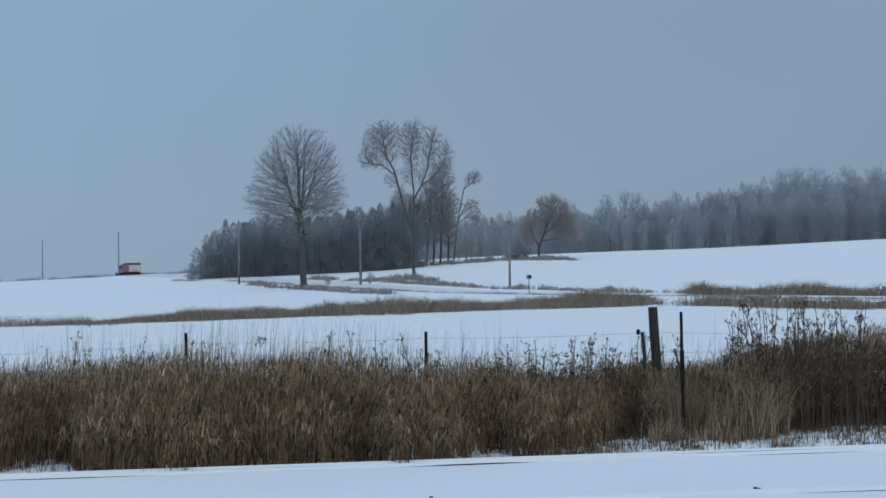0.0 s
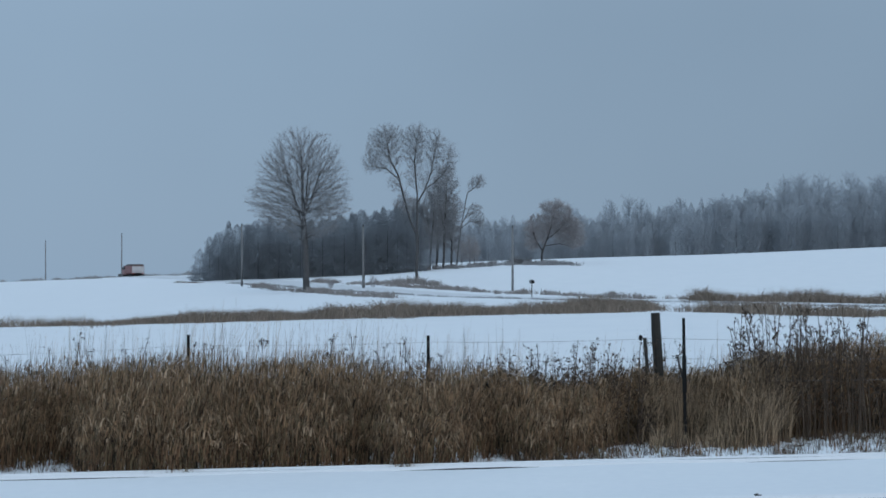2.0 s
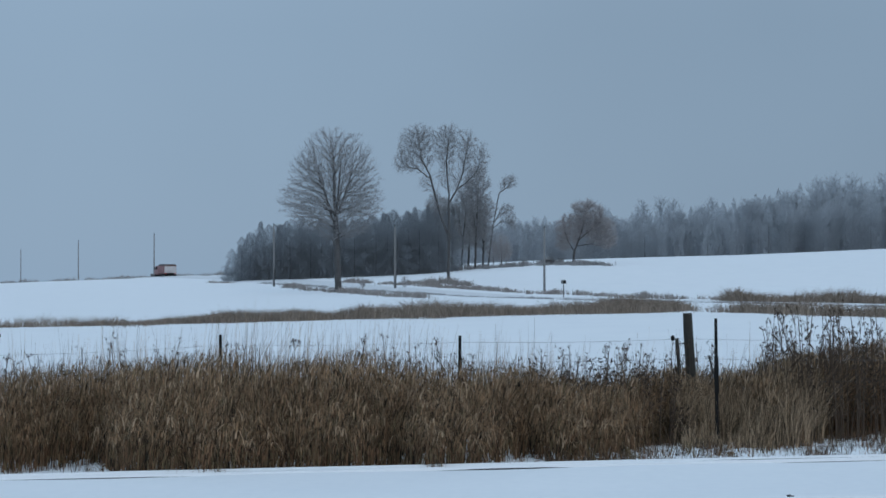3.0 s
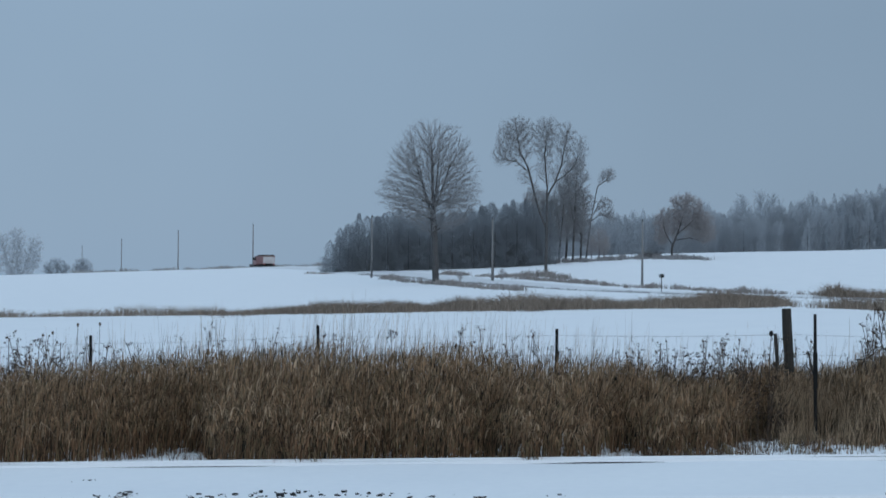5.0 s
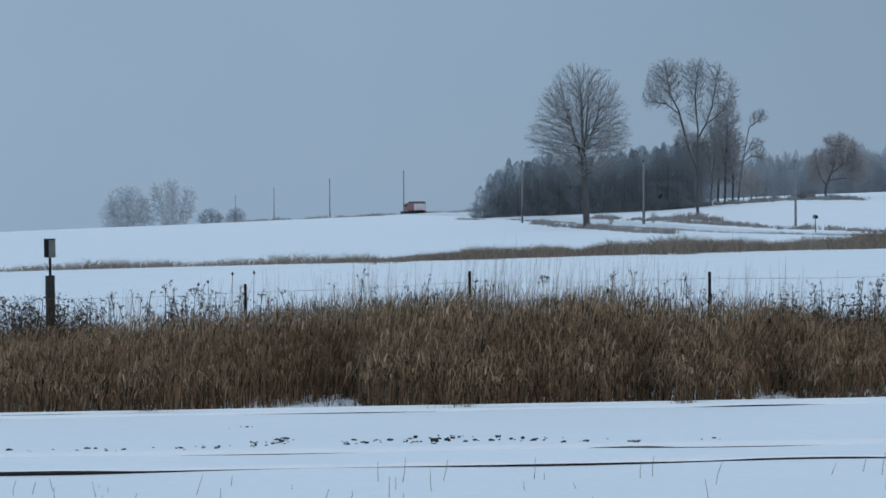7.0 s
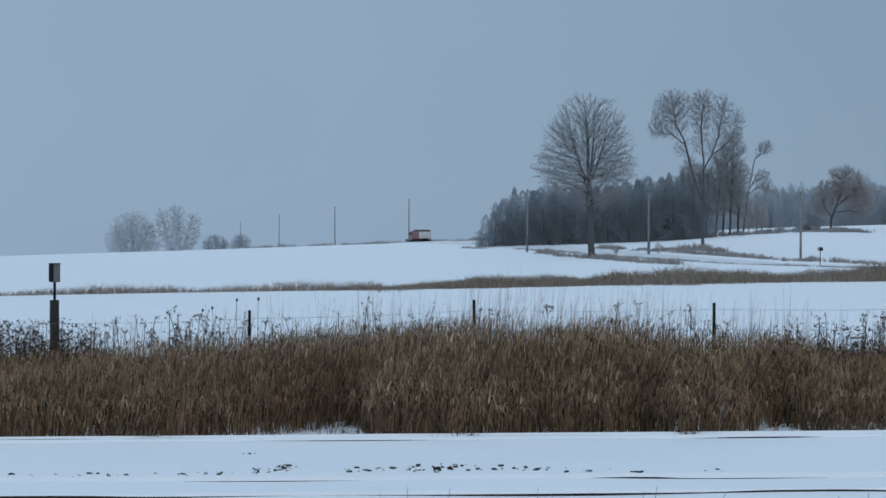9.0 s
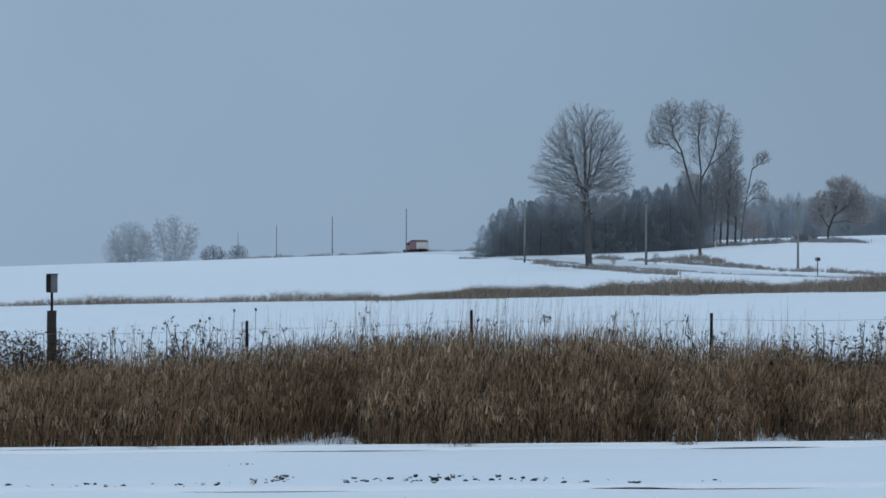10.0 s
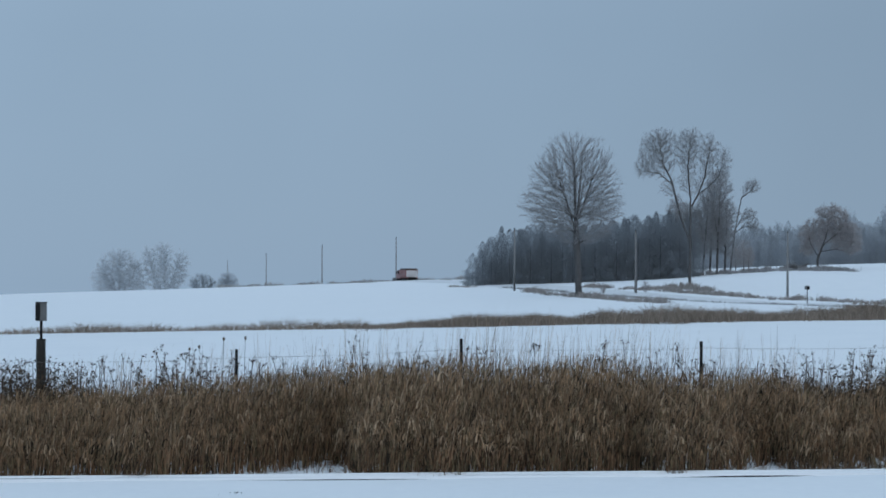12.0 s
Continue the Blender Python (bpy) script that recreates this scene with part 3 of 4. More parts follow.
def build_weeds():
    rng = random.Random(11)
    kinds = [weed_meshes(s, 3 + s % 7, 0.015 + 0.004 * (s % 3)) for s in range(14)]
    # x from, x to, distance, number, top height
    areas = [(-12.9, -9.3, 31.6, 40, 1.0), (-9.3, -7.8, 31.6, 34, 1.14), (-7.7, -6.3, 31.6, 16, 1.14), (-6.2, -4.7, 31.8, 16, 1.25), (-4.7, -0.4, 31.9, 28, 1.30), (-0.3, 1.5, 31.0, 28, 1.12),
             (1.3, 2.9, 30.6, 28, 1.28), (2.9, 4.4, 32.2, 20, 1.26), (4.4, 6.3, 31.8, 70, 1.76), (6.0, 9.5, 31.8, 14, 1.40)]
    for x0, x1, y, count, top in areas:
        for _ in range(count):
            stem, head = rng.choice(kinds)
            x, yy = rng.uniform(x0, x1), y + rng.uniform(-0.9, 0.9)
            z = on_ground(x, yy)
            h = (top - z) * (0.58 + 0.46 * rng.random() ** 0.8)
            ob = tagged(new("weed_stalk", stem), "dark dried weed stalk with ragged seed heads", "weed", "weeds along the fence")
            w = rng.uniform(0.85, 1.3)
            ob.matrix_basis = Matrix.LocRotScale((x, yy, z - 0.02), Euler((rng.gauss(0, 0.06), rng.gauss(0, 0.06), rng.uniform(0, 6.28))), (w, w, h))
            tagged(part("seed_head", head, ob), kind="stuff")
    for x, top in ((-7.62, 1.38), (-7.28, 1.40), (-7.95, 1.26), (-8.1, 1.22)):        # tall single teasels
        stem, head = kinds[0]
        z = on_ground(x, 31.5)
        ob = tagged(new("weed_stalk", stem), "tall dried weed stalk with one dark head", "weed", "weeds along the fence")
        ob.matrix_basis = Matrix.LocRotScale((x, 31.5, z - 0.02), Euler((0, 0.02, x * 5)), (0.8, 0.8, top - z))
        bm = bmesh.new()
        bmesh.ops.create_icosphere(bm, subdivisions=2, radius=0.026, matrix=Matrix.Translation((0, 0, 0)))
        for v in bm.verts:
            v.co *= rng.uniform(0.75, 1.2)
        part("seed_head", bm_mesh("seed_head", bm, WEED), ob, "", Matrix.LocRotScale(stem.vertices[-1].co, None, (0.95, 0.95, 1.1 / (top - z))))


build_weeds()


def weed_thicket(name, n, seed, xr, y, top, label):
    """A tangle of dark stalks and small withered leaves, too dense to tell apart."""
    rng = np.random.default_rng(seed)
    x = rng.uniform(*xr, n)
    yy = y + rng.normal(0, 0.45, n)
    z = ground_z(x, yy)
    fade = np.clip(np.minimum(x - xr[0], xr[1] - x) / 0.6, 0.45, 1)
    h = (top - z) * rng.uniform(0.45, 1.02, n) * fade
    ang = rng.uniform(0, 6.28, n)
    ln = np.stack([np.cos(ang), np.sin(ang)], 1) * (rng.gamma(2, 0.06, n) * h)[:, None]
    v, f = ribbons(np.stack([x, yy, z - 0.03], 1), h, ln, rng.uniform(0.006, 0.013, n), rng.uniform(0, 3.14, n), 3)
    k = n * 9
    i = rng.integers(0, n, k)
    s = rng.uniform(0.35, 1.0, k) ** 0.8
    at = np.stack([x[i] + ln[i, 0] * s ** 2, yy[i] + ln[i, 1] * s ** 2, z[i] + h[i] * s], 1) + rng.normal(0, 0.018, (k, 3))
    q = at[:, None] + rng.normal(0, 0.016, (k, 4, 3))
    fq = np.arange(k)[:, None] * 4 + np.arange(4)[None] + len(v)
    return tagged(new(name, quads_mesh(name, np.concatenate([v, q.reshape(-1, 3)]), np.concatenate([f, fq]), WEED)), label, "weeds", kind="stuff")


weed_thicket("weed_thicket", 290, 81, (4.8, 9.4), 32.4, 1.16, "dense dark weed thicket beside the reeds")
weed_thicket("weed_bush", 900, 82, (-12.4, -9.3), 31.6, 1.03, "dark tangled weeds round the marker post")
weed_thicket("weed_fringe", 460, 83, (0.2, 3.2), 30.8, 1.10, "dark withered weeds among the reeds")


# ---------------------------------------------------------------- the fence
def t_post(height):
    bm = box_bm(0.046, 0.008, height, (0, 0, height / 2))
    box_bm(0.008, 0.04, height, (0, 0.02, height / 2), bm)
    for k in range(8):
        box_bm(0.012, 0.01, 0.008, (0, -0.007, height * (0.35 + 0.08 * k)), bm)
    return bm_mesh("post", bm, STEEL)


def wooden_post(r, height, seed, mat=POST_WOOD):
    rng = random.Random(seed)
    bm = bmesh.new()
    rings, sides = 7, 10
    grid = []
    for i in range(rings):
        z = height * i / (rings - 1)
        grid.append([bm.verts.new(((r * (1.06 - 0.1 * i / rings) + rng.uniform(-0.006, 0.006)) * math.cos(6.2832 * j / sides),
                                   (r * (1.06 - 0.1 * i / rings) + rng.uniform(-0.006, 0.006)) * math.sin(6.2832 * j / sides),
                                   z + (rng.uniform(-0.012, 0.012) if i == rings - 1 else 0))) for j in range(sides)])
    for a, b in zip(grid[:-1], grid[1:]):
        for j in range(sides):
            bm.faces.new((a[j], a[(j + 1) % sides], b[(j + 1) % sides], b[j]))
    bm.faces.new(grid[-1])
    bm.faces.new(grid[0][::-1])
    return bm_mesh("post", bm, mat)


FENCE_Y = 32.0


def build_fence():
    fence = tagged(new("fence"), "wire fence on dark steel posts along the field", "fence")
    for x, top in [(-14.3, 1.1), (-7.5, 1.19), (-3.93, 1.38), (-0.28, 1.36), (6.9, 1.35), (10.4, 1.3)]:
        z = on_ground(x, FENCE_Y)
        part("post", t_post(top - z + 0.1), fence, "dark steel fence post", pose(x, FENCE_Y, z - 0.1, random.uniform(-1, 1), random.uniform(-1.5, 0.3), random.uniform(-20, 20)))
    z = on_ground(3.25, FENCE_Y)
    part("post", wooden_post(0.072, 1.70 - z + 0.1, 3), fence, "thick weathered wooden fence post", pose(3.32, FENCE_Y, z - 0.1, 0, -3.2, 0))
    part("post", wooden_post(0.03, 1.32 - z + 0.1, 4), fence, "thin leaning wooden stake", pose(3.16, FENCE_Y - 0.12, z - 0.1, 0, -4.5, 0))
    bm = bmesh.new()
    bmesh.ops.create_icosphere(bm, subdivisions=2, radius=0.04, matrix=Matrix.Diagonal((0.8, 0.8, 1.2, 1)))
    part("insulator", bm_mesh("insulator", bm, STEEL), fence, "dark insulator on the top wire", pose(2.98, FENCE_Y - 0.03, 1.32))
    knots = np.array([(-14.3, 0.92), (-10.7, 0.96), (-7.5, 1.06), (-3.93, 1.22), (-0.28, 1.26), (3.2, 1.31), (6.9, 1.3), (10.4, 1.25)])
    for drop in (0.0, 0.3, 0.62):
        pts = []
        for (xa, za), (xb, zb) in zip(knots[:-1], knots[1:]):
            for s in np.arange(0, 1, 0.1):
                pts.append((xa + (xb - xa) * s, FENCE_Y - 0.03, za + (zb - za) * s - drop - 0.05 * s * (1 - s) * 4 * 0.5))
        pts = np.array(pts)
        v, f = sticks(pts[:-1], pts[1:], np.full(len(pts) - 1, 0.0022), np.full(len(pts) - 1, 0.0022), 4)
        part("wire", quads_mesh("wire", v, f, WIRE), fence, "thin grey fence wire")


build_fence()


def build_stake():
    x, y = 3.48, 30.4
    z = on_ground(x, y)
    bm = rod_bm(0.028, 0.022, 1.65 - z + 0.08, 8)
    stake = tagged(new("marker_stake", bm_mesh("marker_stake", bm, STEEL)), "dark steel stake standing in the ditch", "stake")
    stake.matrix_basis = pose(x, y, z - 0.08, 0, -0.6, 0)
    bm = box_bm(0.062, 0.05, 0.55, (0, -0.01, 1.1))
    part("clamp", bm_mesh("clamp", bm, STEEL, 0.008), stake, "dark steel sleeve")
    bm = rod_bm(0.016, 0.012, 0.45, 6, pose(0.0, 0, 0.95, 0, -14, 0))
    part("broken_branch", bm_mesh("broken_branch", bm, POST_WOOD), stake, "short broken branch")


build_stake()


def build_marker():
    x, z = -10.70, on_ground(-10.7, FENCE_Y)
    post = tagged(new("marker_post", wooden_post(0.078, 1.33 - z + 0.1, 8)), "dark wooden post carrying a small metal box", "post")
    post.matrix_basis = pose(x, FENCE_Y + 0.05, z - 0.1)
    base = 1.33 - z + 0.1
    part("pipe", bm_mesh("pipe", rod_bm(0.021, 0.021, 0.42, 10), STEEL), post, "dark steel pipe", pose(0, 0, base - 0.12))
    box = part("box", bm_mesh("box", box_bm(0.13, 0.13, 0.29), GALV, 0.006), post, "grey sheet-metal box", pose(0.0, 0, base + 0.43, 0, 0, 53))
    part("lid", bm_mesh("lid", box_bm(0.142, 0.142, 0.014), STEEL, 0.003), box, "dark lid", pose(0, 0, 0.15))
    part("side_panel", bm_mesh("side_panel", box_bm(0.006, 0.126, 0.28), STEEL, 0.002), box, "black side panel", pose(-0.068, 0, 0))


build_marker()


# ---------------------------------------------------------------- grass along the field edges
def grass_line(name, n, seed, path, depth, height, width, mat, label, lean=0.2, ramp=None, clumps=0):
    rng = np.random.default_rng(seed)
    pts = along(path, 0.5)
    i = rng.integers(0, len(pts), n)
    x = pts[i, 0] + rng.normal(0, 0.3, n)
    y = pts[i, 1] + rng.normal(0, depth, n)
    if clumps:                                     # gathered in uneven tussocks, with bare snow between
        c = rng.integers(0, len(pts), clumps)
        cx, cy = pts[c, 0] + rng.normal(0, 0.3, clumps), pts[c, 1] + rng.normal(0, depth * 1.3, clumps)
        k = rng.integers(0, clumps, n)
        size = rng.uniform(0.15, 0.8, clumps)[k]
        x, y = cx[k] + rng.normal(0, 1, n) * size, cy[k] + rng.normal(0, 1, n) * size
    z = ground_z(x, y)
    patch = np.clip(0.85 + 0.2 * np.sin(x * 0.63 + seed) + 0.1 * np.sin(x * 1.9 + 2 * seed) + 0.07 * np.sin(x * 5.3) + 0.05 * np.sin(x * 11.7), 0.45, 1.3)
    h = rng.uniform(0.45, 1.1, n) * height * patch
    if ramp:
        h = h * (0.35 + 0.65 * smooth_step(*ramp, x))
    ang = rng.uniform(0, 6.28, n)
    ln = np.stack([np.cos(ang), np.sin(ang)], 1) * (rng.gamma(2, lean / 2, n) * h)[:, None]
    v, f = ribbons(np.stack([x, y, z - 0.05], 1), h, ln, rng.uniform(*width, n), rng.uniform(-0.6, 0.6, n), 2, rng.uniform(0, 0.3, n))
    return tagged(new(name, quads_mesh(name, v, f, mat)), label, "grass", kind="stuff")


LINE = [(-60, 97), (-35, 101), (-27, 101), (-13, 101), (0, 100), (6, 101), (9, 108), (12, 121)]
grass_line("field_edge_grass", 15000, 21, LINE, 0.7, 0.62, (0.014, 0.034), SEDGE, "low dry grass along the field edge", lean=0.6)
grass_line("field_edge_grass_tall", 20000, 22, [(-19, 102), (-6, 103), (0, 103), (5, 104), (8, 107), (11, 118)], 1.7, 0.84, (0.014, 0.036), SEDGE, "thick brown grass beside the snowy field", ramp=(-19, -6), clumps=520, lean=0.6)
grass_line("ditch_grass_right", 10000, 23, [(12.8, 106), (15, 101), (19, 100), (24, 104), (45, 113)], 0.9, 0.85, (0.016, 0.04), SEDGE, "dry grass tufts along the field edge", clumps=150, lean=0.6)
grass_line("verge_grass_right", 13000, 24, [(25, 206), (28, 202), (33, 200), (41, 198), (75, 190)], 2.6, 1.5, (0.03, 0.08), SEDGE, "tall dry grass on the road verge", clumps=150, lean=0.6)
grass_line("verge_grass", 2600, 25, [(-30, 323), (-24, 303), (-18.8, 285), (-14, 267), (-11, 254), (-6, 230)], 1.3, 0.85, (0.04, 0.10), SEDGE_FROST, "brown grass on the road bank", clumps=140)
grass_line("road_edge_grass", 6500, 29, ROAD_EDGE, 0.3, 0.30, (0.05, 0.12), TWIG, "low dark grass along the road edge", clumps=260)
grass_line("bank_grass", 5000, 26, [(-21, 330), (-13, 314), (-8, 307), (-3, 296), (2.5, 278), (7, 269), (13, 265), (18, 257), (30, 240)], 1.5, 0.8, (0.04, 0.10), SEDGE_FROST, "frosted grass and brush on the bank", clumps=130)
grass_line("poplar_foot_grass", 1000, 30, [(-10, 313), (-5, 313), (-1, 305)], 1.6, 1.2, (0.04, 0.10), SEDGE_FROST, "brown grass round the poplar's foot")
grass_line("ridge_grass", 3500, 27, [(-100, 412), (-76, 414), (-60, 415), (-44, 405)], 0.8, 0.8, (0.05, 0.12), SEDGE_SNOWY, "frosted grass along the ridge", clumps=120)
grass_line("tree_row_grass", 4500, 28, [(-8, 366), (0, 367), (6, 366), (12, 364), (16, 365), (23, 362)], 1.4, 1.0, (0.05, 0.12), TWIG, "dark brush under the tree row", clumps=90)
grass_line("field_tufts", 160, 31, [(-46, 356), (-41, 350)], 0.4, 0.5, (0.04, 0.1), SEDGE, "small grass tufts in the snowy field")


# ---------------------------------------------------------------- trees
def grown_tree(name, stems, blobs, points, label, twig_mat=TWIG, bark=BARK, seed=1, first=4.0, step=0.45, kill=0.7, tip=0.015, power=2.2, keen=1.6, lift=0.12,
               wobble=0.12, twigs=3, twig_len=(0.35, 0.95), twig_w=0.018, shell=0.45, rounds=150, spread=34.0, under=(0.3, 0.0)):
    """A leafless tree round its own foot. Its stems branch again and again towards points scattered through the crown, a set of ellipsoids
    (x, y, z, rx, ry, rz); every branch is as thick as all that it carries."""
    rng = np.random.default_rng(seed)
    blobs = np.array(blobs, float)
    share = (blobs[:, 3] * blobs[:, 4] * blobs[:, 5]) ** 0.85
    pick = rng.choice(len(blobs), points, p=share / share.sum())
    way = rng.normal(0, 1, (points, 3))
    way /= np.linalg.norm(way, axis=1, keepdims=True)
    goal = blobs[pick, :3] + blobs[pick, 3:] * way * (rng.random(points) ** shell)[:, None]
    goal = goal[goal[:, 2] > under[0] + under[1] * np.hypot(goal[:, 0], goal[:, 1])]     # the crown's lower edge rises outwards
    pos, up, parent = [], [], []
    for stem in stems:
        pts = np.array(stem, float)
        seg = np.linalg.norm(np.diff(pts, axis=0), axis=1)
        t = np.concatenate([[0], np.cumsum(seg)])
        u = np.linspace(0, t[-1], max(3, int(t[-1] / step)))
        run = np.stack([np.interp(u, t, pts[:, k]) for k in range(3)], 1)
        run[1:-1] += rng.normal(0, 0.03, (len(run) - 2, 3))
        last = -1
        if pos:                                    # a side stem leaves the first one where it starts
            gap = np.linalg.norm(np.array(pos) - run[0], axis=1)
            if gap.min() < 1.5:
                last = int(gap.argmin())
                run = run[1:]
        for k, p in enumerate(run):
            d = run[min(k + 1, len(run) - 1)] - run[max(k - 1, 0)]
            pos.append(p)
            up.append(d / np.linalg.norm(d))
            parent.append(last)
            last = len(pos) - 1
    best = np.full(len(goal), 1e9)
    owner = np.zeros(len(goal), int)
    alive = np.ones(len(goal), bool)

    def look_from(ids):
        """Let each goal choose its cheapest node: near, and ahead of where the node is growing."""
        for chunk in np.array_split(np.array(ids), max(1, len(ids) // 400)):
            p, w = np.array([pos[i] for i in chunk]), np.array([up[i] for i in chunk])
            d = goal[None] - p[:, None]
            far = np.linalg.norm(d, axis=2) + 1e-6
            cost = far * (1 + keen * (1 - (d * w[:, None]).sum(2) / far))
            k = cost.argmin(0)
            c = cost[k, np.arange(len(goal))]
            better = c < best
            best[better] = c[better]
            owner[better] = chunk[k[better]]
            alive[far.min(0) < kill] = False

    look_from([i for i in range(len(pos)) if pos[i][2] >= first])
    children = {}
    for _ in range(rounds):
        ids = np.nonzero(alive)[0]
        if not len(ids):
            break
        fresh = []
        pull = {}
        for i in ids:
            d = goal[i] - pos[owner[i]]
            pull.setdefault(int(owner[i]), []).append(d / (np.linalg.norm(d) + 1e-6))
        for node, dirs in pull.items():
            if children.get(node, 0) >= 3:
                best[ids[owner[ids] == node]] = 1e9
                continue
            d = np.mean(dirs, 0) + 0.25 * up[node] + (0, 0, lift) + rng.normal(0, wobble, 3)
            d /= np.linalg.norm(d) + 1e-6
            children[node] = children.get(node, 0) + 1
            pos.append(pos[node] + d * step)
            up.append(d)
            parent.append(node)
            fresh.append(len(pos) - 1)
        if not fresh:
            break
        look_from(fresh)
    pos, up, parent = np.array(pos), np.array(up), np.array(parent)
    load = np.full(len(pos), 0.0)
    for i in range(len(pos) - 1, -1, -1):
        if load[i] == 0:
            load[i] = tip ** power
        if parent[i] >= 0:
            load[parent[i]] += load[i]
    r = load ** (1 / power)
    r = np.where(pos[:, 2] < 0.9, r * (1.35 - 0.35 * pos[:, 2] / 0.9), r)
    has = np.nonzero(parent >= 0)[0]
    stout = has[r[has] > 0.05]
    slim = has[r[has] <= 0.05]
    tree = tagged(new(name), label, "tree")
    v, f = sticks(pos[parent[stout]], pos[stout] + up[stout] * 0.03, r[stout] * 0.3 + 0.7 * np.minimum(r[parent[stout]], r[stout] * 1.3), r[stout], 7)
    part("trunk", quads_mesh("trunk", v, f, bark, True), tree)
    v, f = sticks(pos[parent[slim]], pos[slim], np.minimum(r[parent[slim]], r[slim] * 1.4), r[slim], 3)
    root = np.repeat(slim, twigs)
    a = pos[root] - up[root] * step * rng.random((len(root), 1))
    turn = rng.normal(0, math.tan(radians(spread)), (len(root), 3))
    d = up[root] + turn + (0, 0, lift)
    d /= np.linalg.norm(d, axis=1, keepdims=True)
    b = a + d * rng.uniform(*twig_len, (len(root), 1))
    sd = np.cross(b - a, rng.normal(0, 1, a.shape))
    sd /= np.linalg.norm(sd, axis=1, keepdims=True)
    tv = np.stack([a - sd * twig_w / 2, a + sd * twig_w / 2, b + sd * twig_w / 5, b - sd * twig_w / 5], 1).reshape(-1, 3)
    tf = np.arange(len(a))[:, None] * 4 + np.arange(4)[None] + len(v)
    part("crown", quads_mesh("crown", np.concatenate([v, tv]), np.concatenate([f, tf]), twig_mat), tree)
    return tree


def stand(tree, x, y, turn=0.0, size=1.0):
    tree.matrix_basis = Matrix.LocRotScale((x, y, on_ground(x, y) - 0.1), Euler((0, 0, turn)), (size,) * 3)
    return tree


def fan(foot, fork, count, reach, top, seed):
    """Leaders that part from a trunk at the fork and rise, spreading, to the top."""
    rng = random.Random(seed)
    out = []
    for k in range(count):
        a = 6.2832 * k / count + rng.uniform(-0.3, 0.3)
        rr, zz = reach * rng.uniform(0.6, 1.1), top * rng.uniform(0.88, 1.0)
        z0 = fork + rng.uniform(-0.8, 1.2)
        out.append([(foot, 0, z0), (foot + 0.45 * rr * math.cos(a), 0.45 * rr * math.sin(a), z0 + (zz - z0) * 0.35), (foot + rr * math.cos(a), rr * math.sin(a), zz)])
    return out


# the broad maple by the road
maple = grown_tree("maple_tree", [[(0, 0, 0), (-0.15, 0, 5), (-0.45, 0, 10), (-0.5, 0, 13.5), (-0.7, 0, 18.2)]] + fan(-0.45, 9.4, 7, 2.3, 16.2, 3),
                   [(-0.5, 0, 17.6, 5.3, 4.8, 4.5), (-0.6, 0, 14.8, 6.6, 5.8, 5.2), (-0.9, 0, 11.8, 7.6, 6.4, 3.8), (-0.6, 0, 9.2, 5.6, 4.8, 3.6)],
                   6600, "tall bare maple with a broad rounded crown", seed=4, first=6.2, step=0.4, kill=0.5, keen=2.2, lift=0.22, tip=0.0185, twigs=5, twig_len=(0.3, 1.0), twig_w=0.017, under=(5.6, 0.55))
stand(maple, -19.1, 285.5, 0, 1.045)

# the tall poplar with a divided crown
poplar = grown_tree("poplar_tree", [[(0, 0, 0), (0.1, 0, 6), (0.15, 0, 13.5), (-0.3, 0, 19), (0.1, 0, 22.5)],
                                    [(0, 0.1, 7.5), (-1.2, 0.2, 10.5), (-2.1, 0.2, 14), (-2.9, 0.3, 17), (-4.2, 0.2, 19.5), (-4.6, 0.2, 22)],
                                    [(-2.9, 0.3, 16.4), (-4.8, 0.1, 18.0), (-7.4, 0, 18.3)],
                                    [(0.15, 0, 12.6), (1.2, 0, 14.4), (2.3, 0, 17.2), (2.9, 0, 20.5), (3.2, 0, 22.4)],
                                    [(1.2, 0, 14.6), (3.0, 0.2, 15.9), (4.6, 0.2, 17.6), (5.2, 0.2, 20.2)]],
                    [(-5.0, 0, 21.0, 3.3, 2.6, 3.9), (-7.0, 0, 19.0, 1.8, 1.6, 2.0), (-3.9, 0, 22.8, 2.2, 2.0, 2.4), (-0.2, 0, 21.4, 2.5, 2.2, 3.8), (0.8, 0, 23.0, 1.5, 1.5, 2.2),
                     (3.1, 0, 20.5, 2.0, 1.8, 3.8), (5.2, 0, 19.4, 1.6, 1.5, 2.9), (4.4, 0, 16.4, 1.8, 1.5, 1.8), (-3.4, 0, 15.6, 1.3, 1.3, 1.4), (1.2, 0, 16.4, 1.6, 1.4, 2.2), (-0.8, 0, 16.6, 1.2, 1.2, 1.8), (-1.6, 0, 12.6, 1.6, 1.4, 1.8)],
                    4600, "very tall bare poplar with a divided crown", seed=9, first=11.0, kill=0.42, step=0.4, keen=1.3, tip=0.0125, twigs=10, twig_w=0.018)
stand(poplar, -4.5, 317, 0, 0.968)

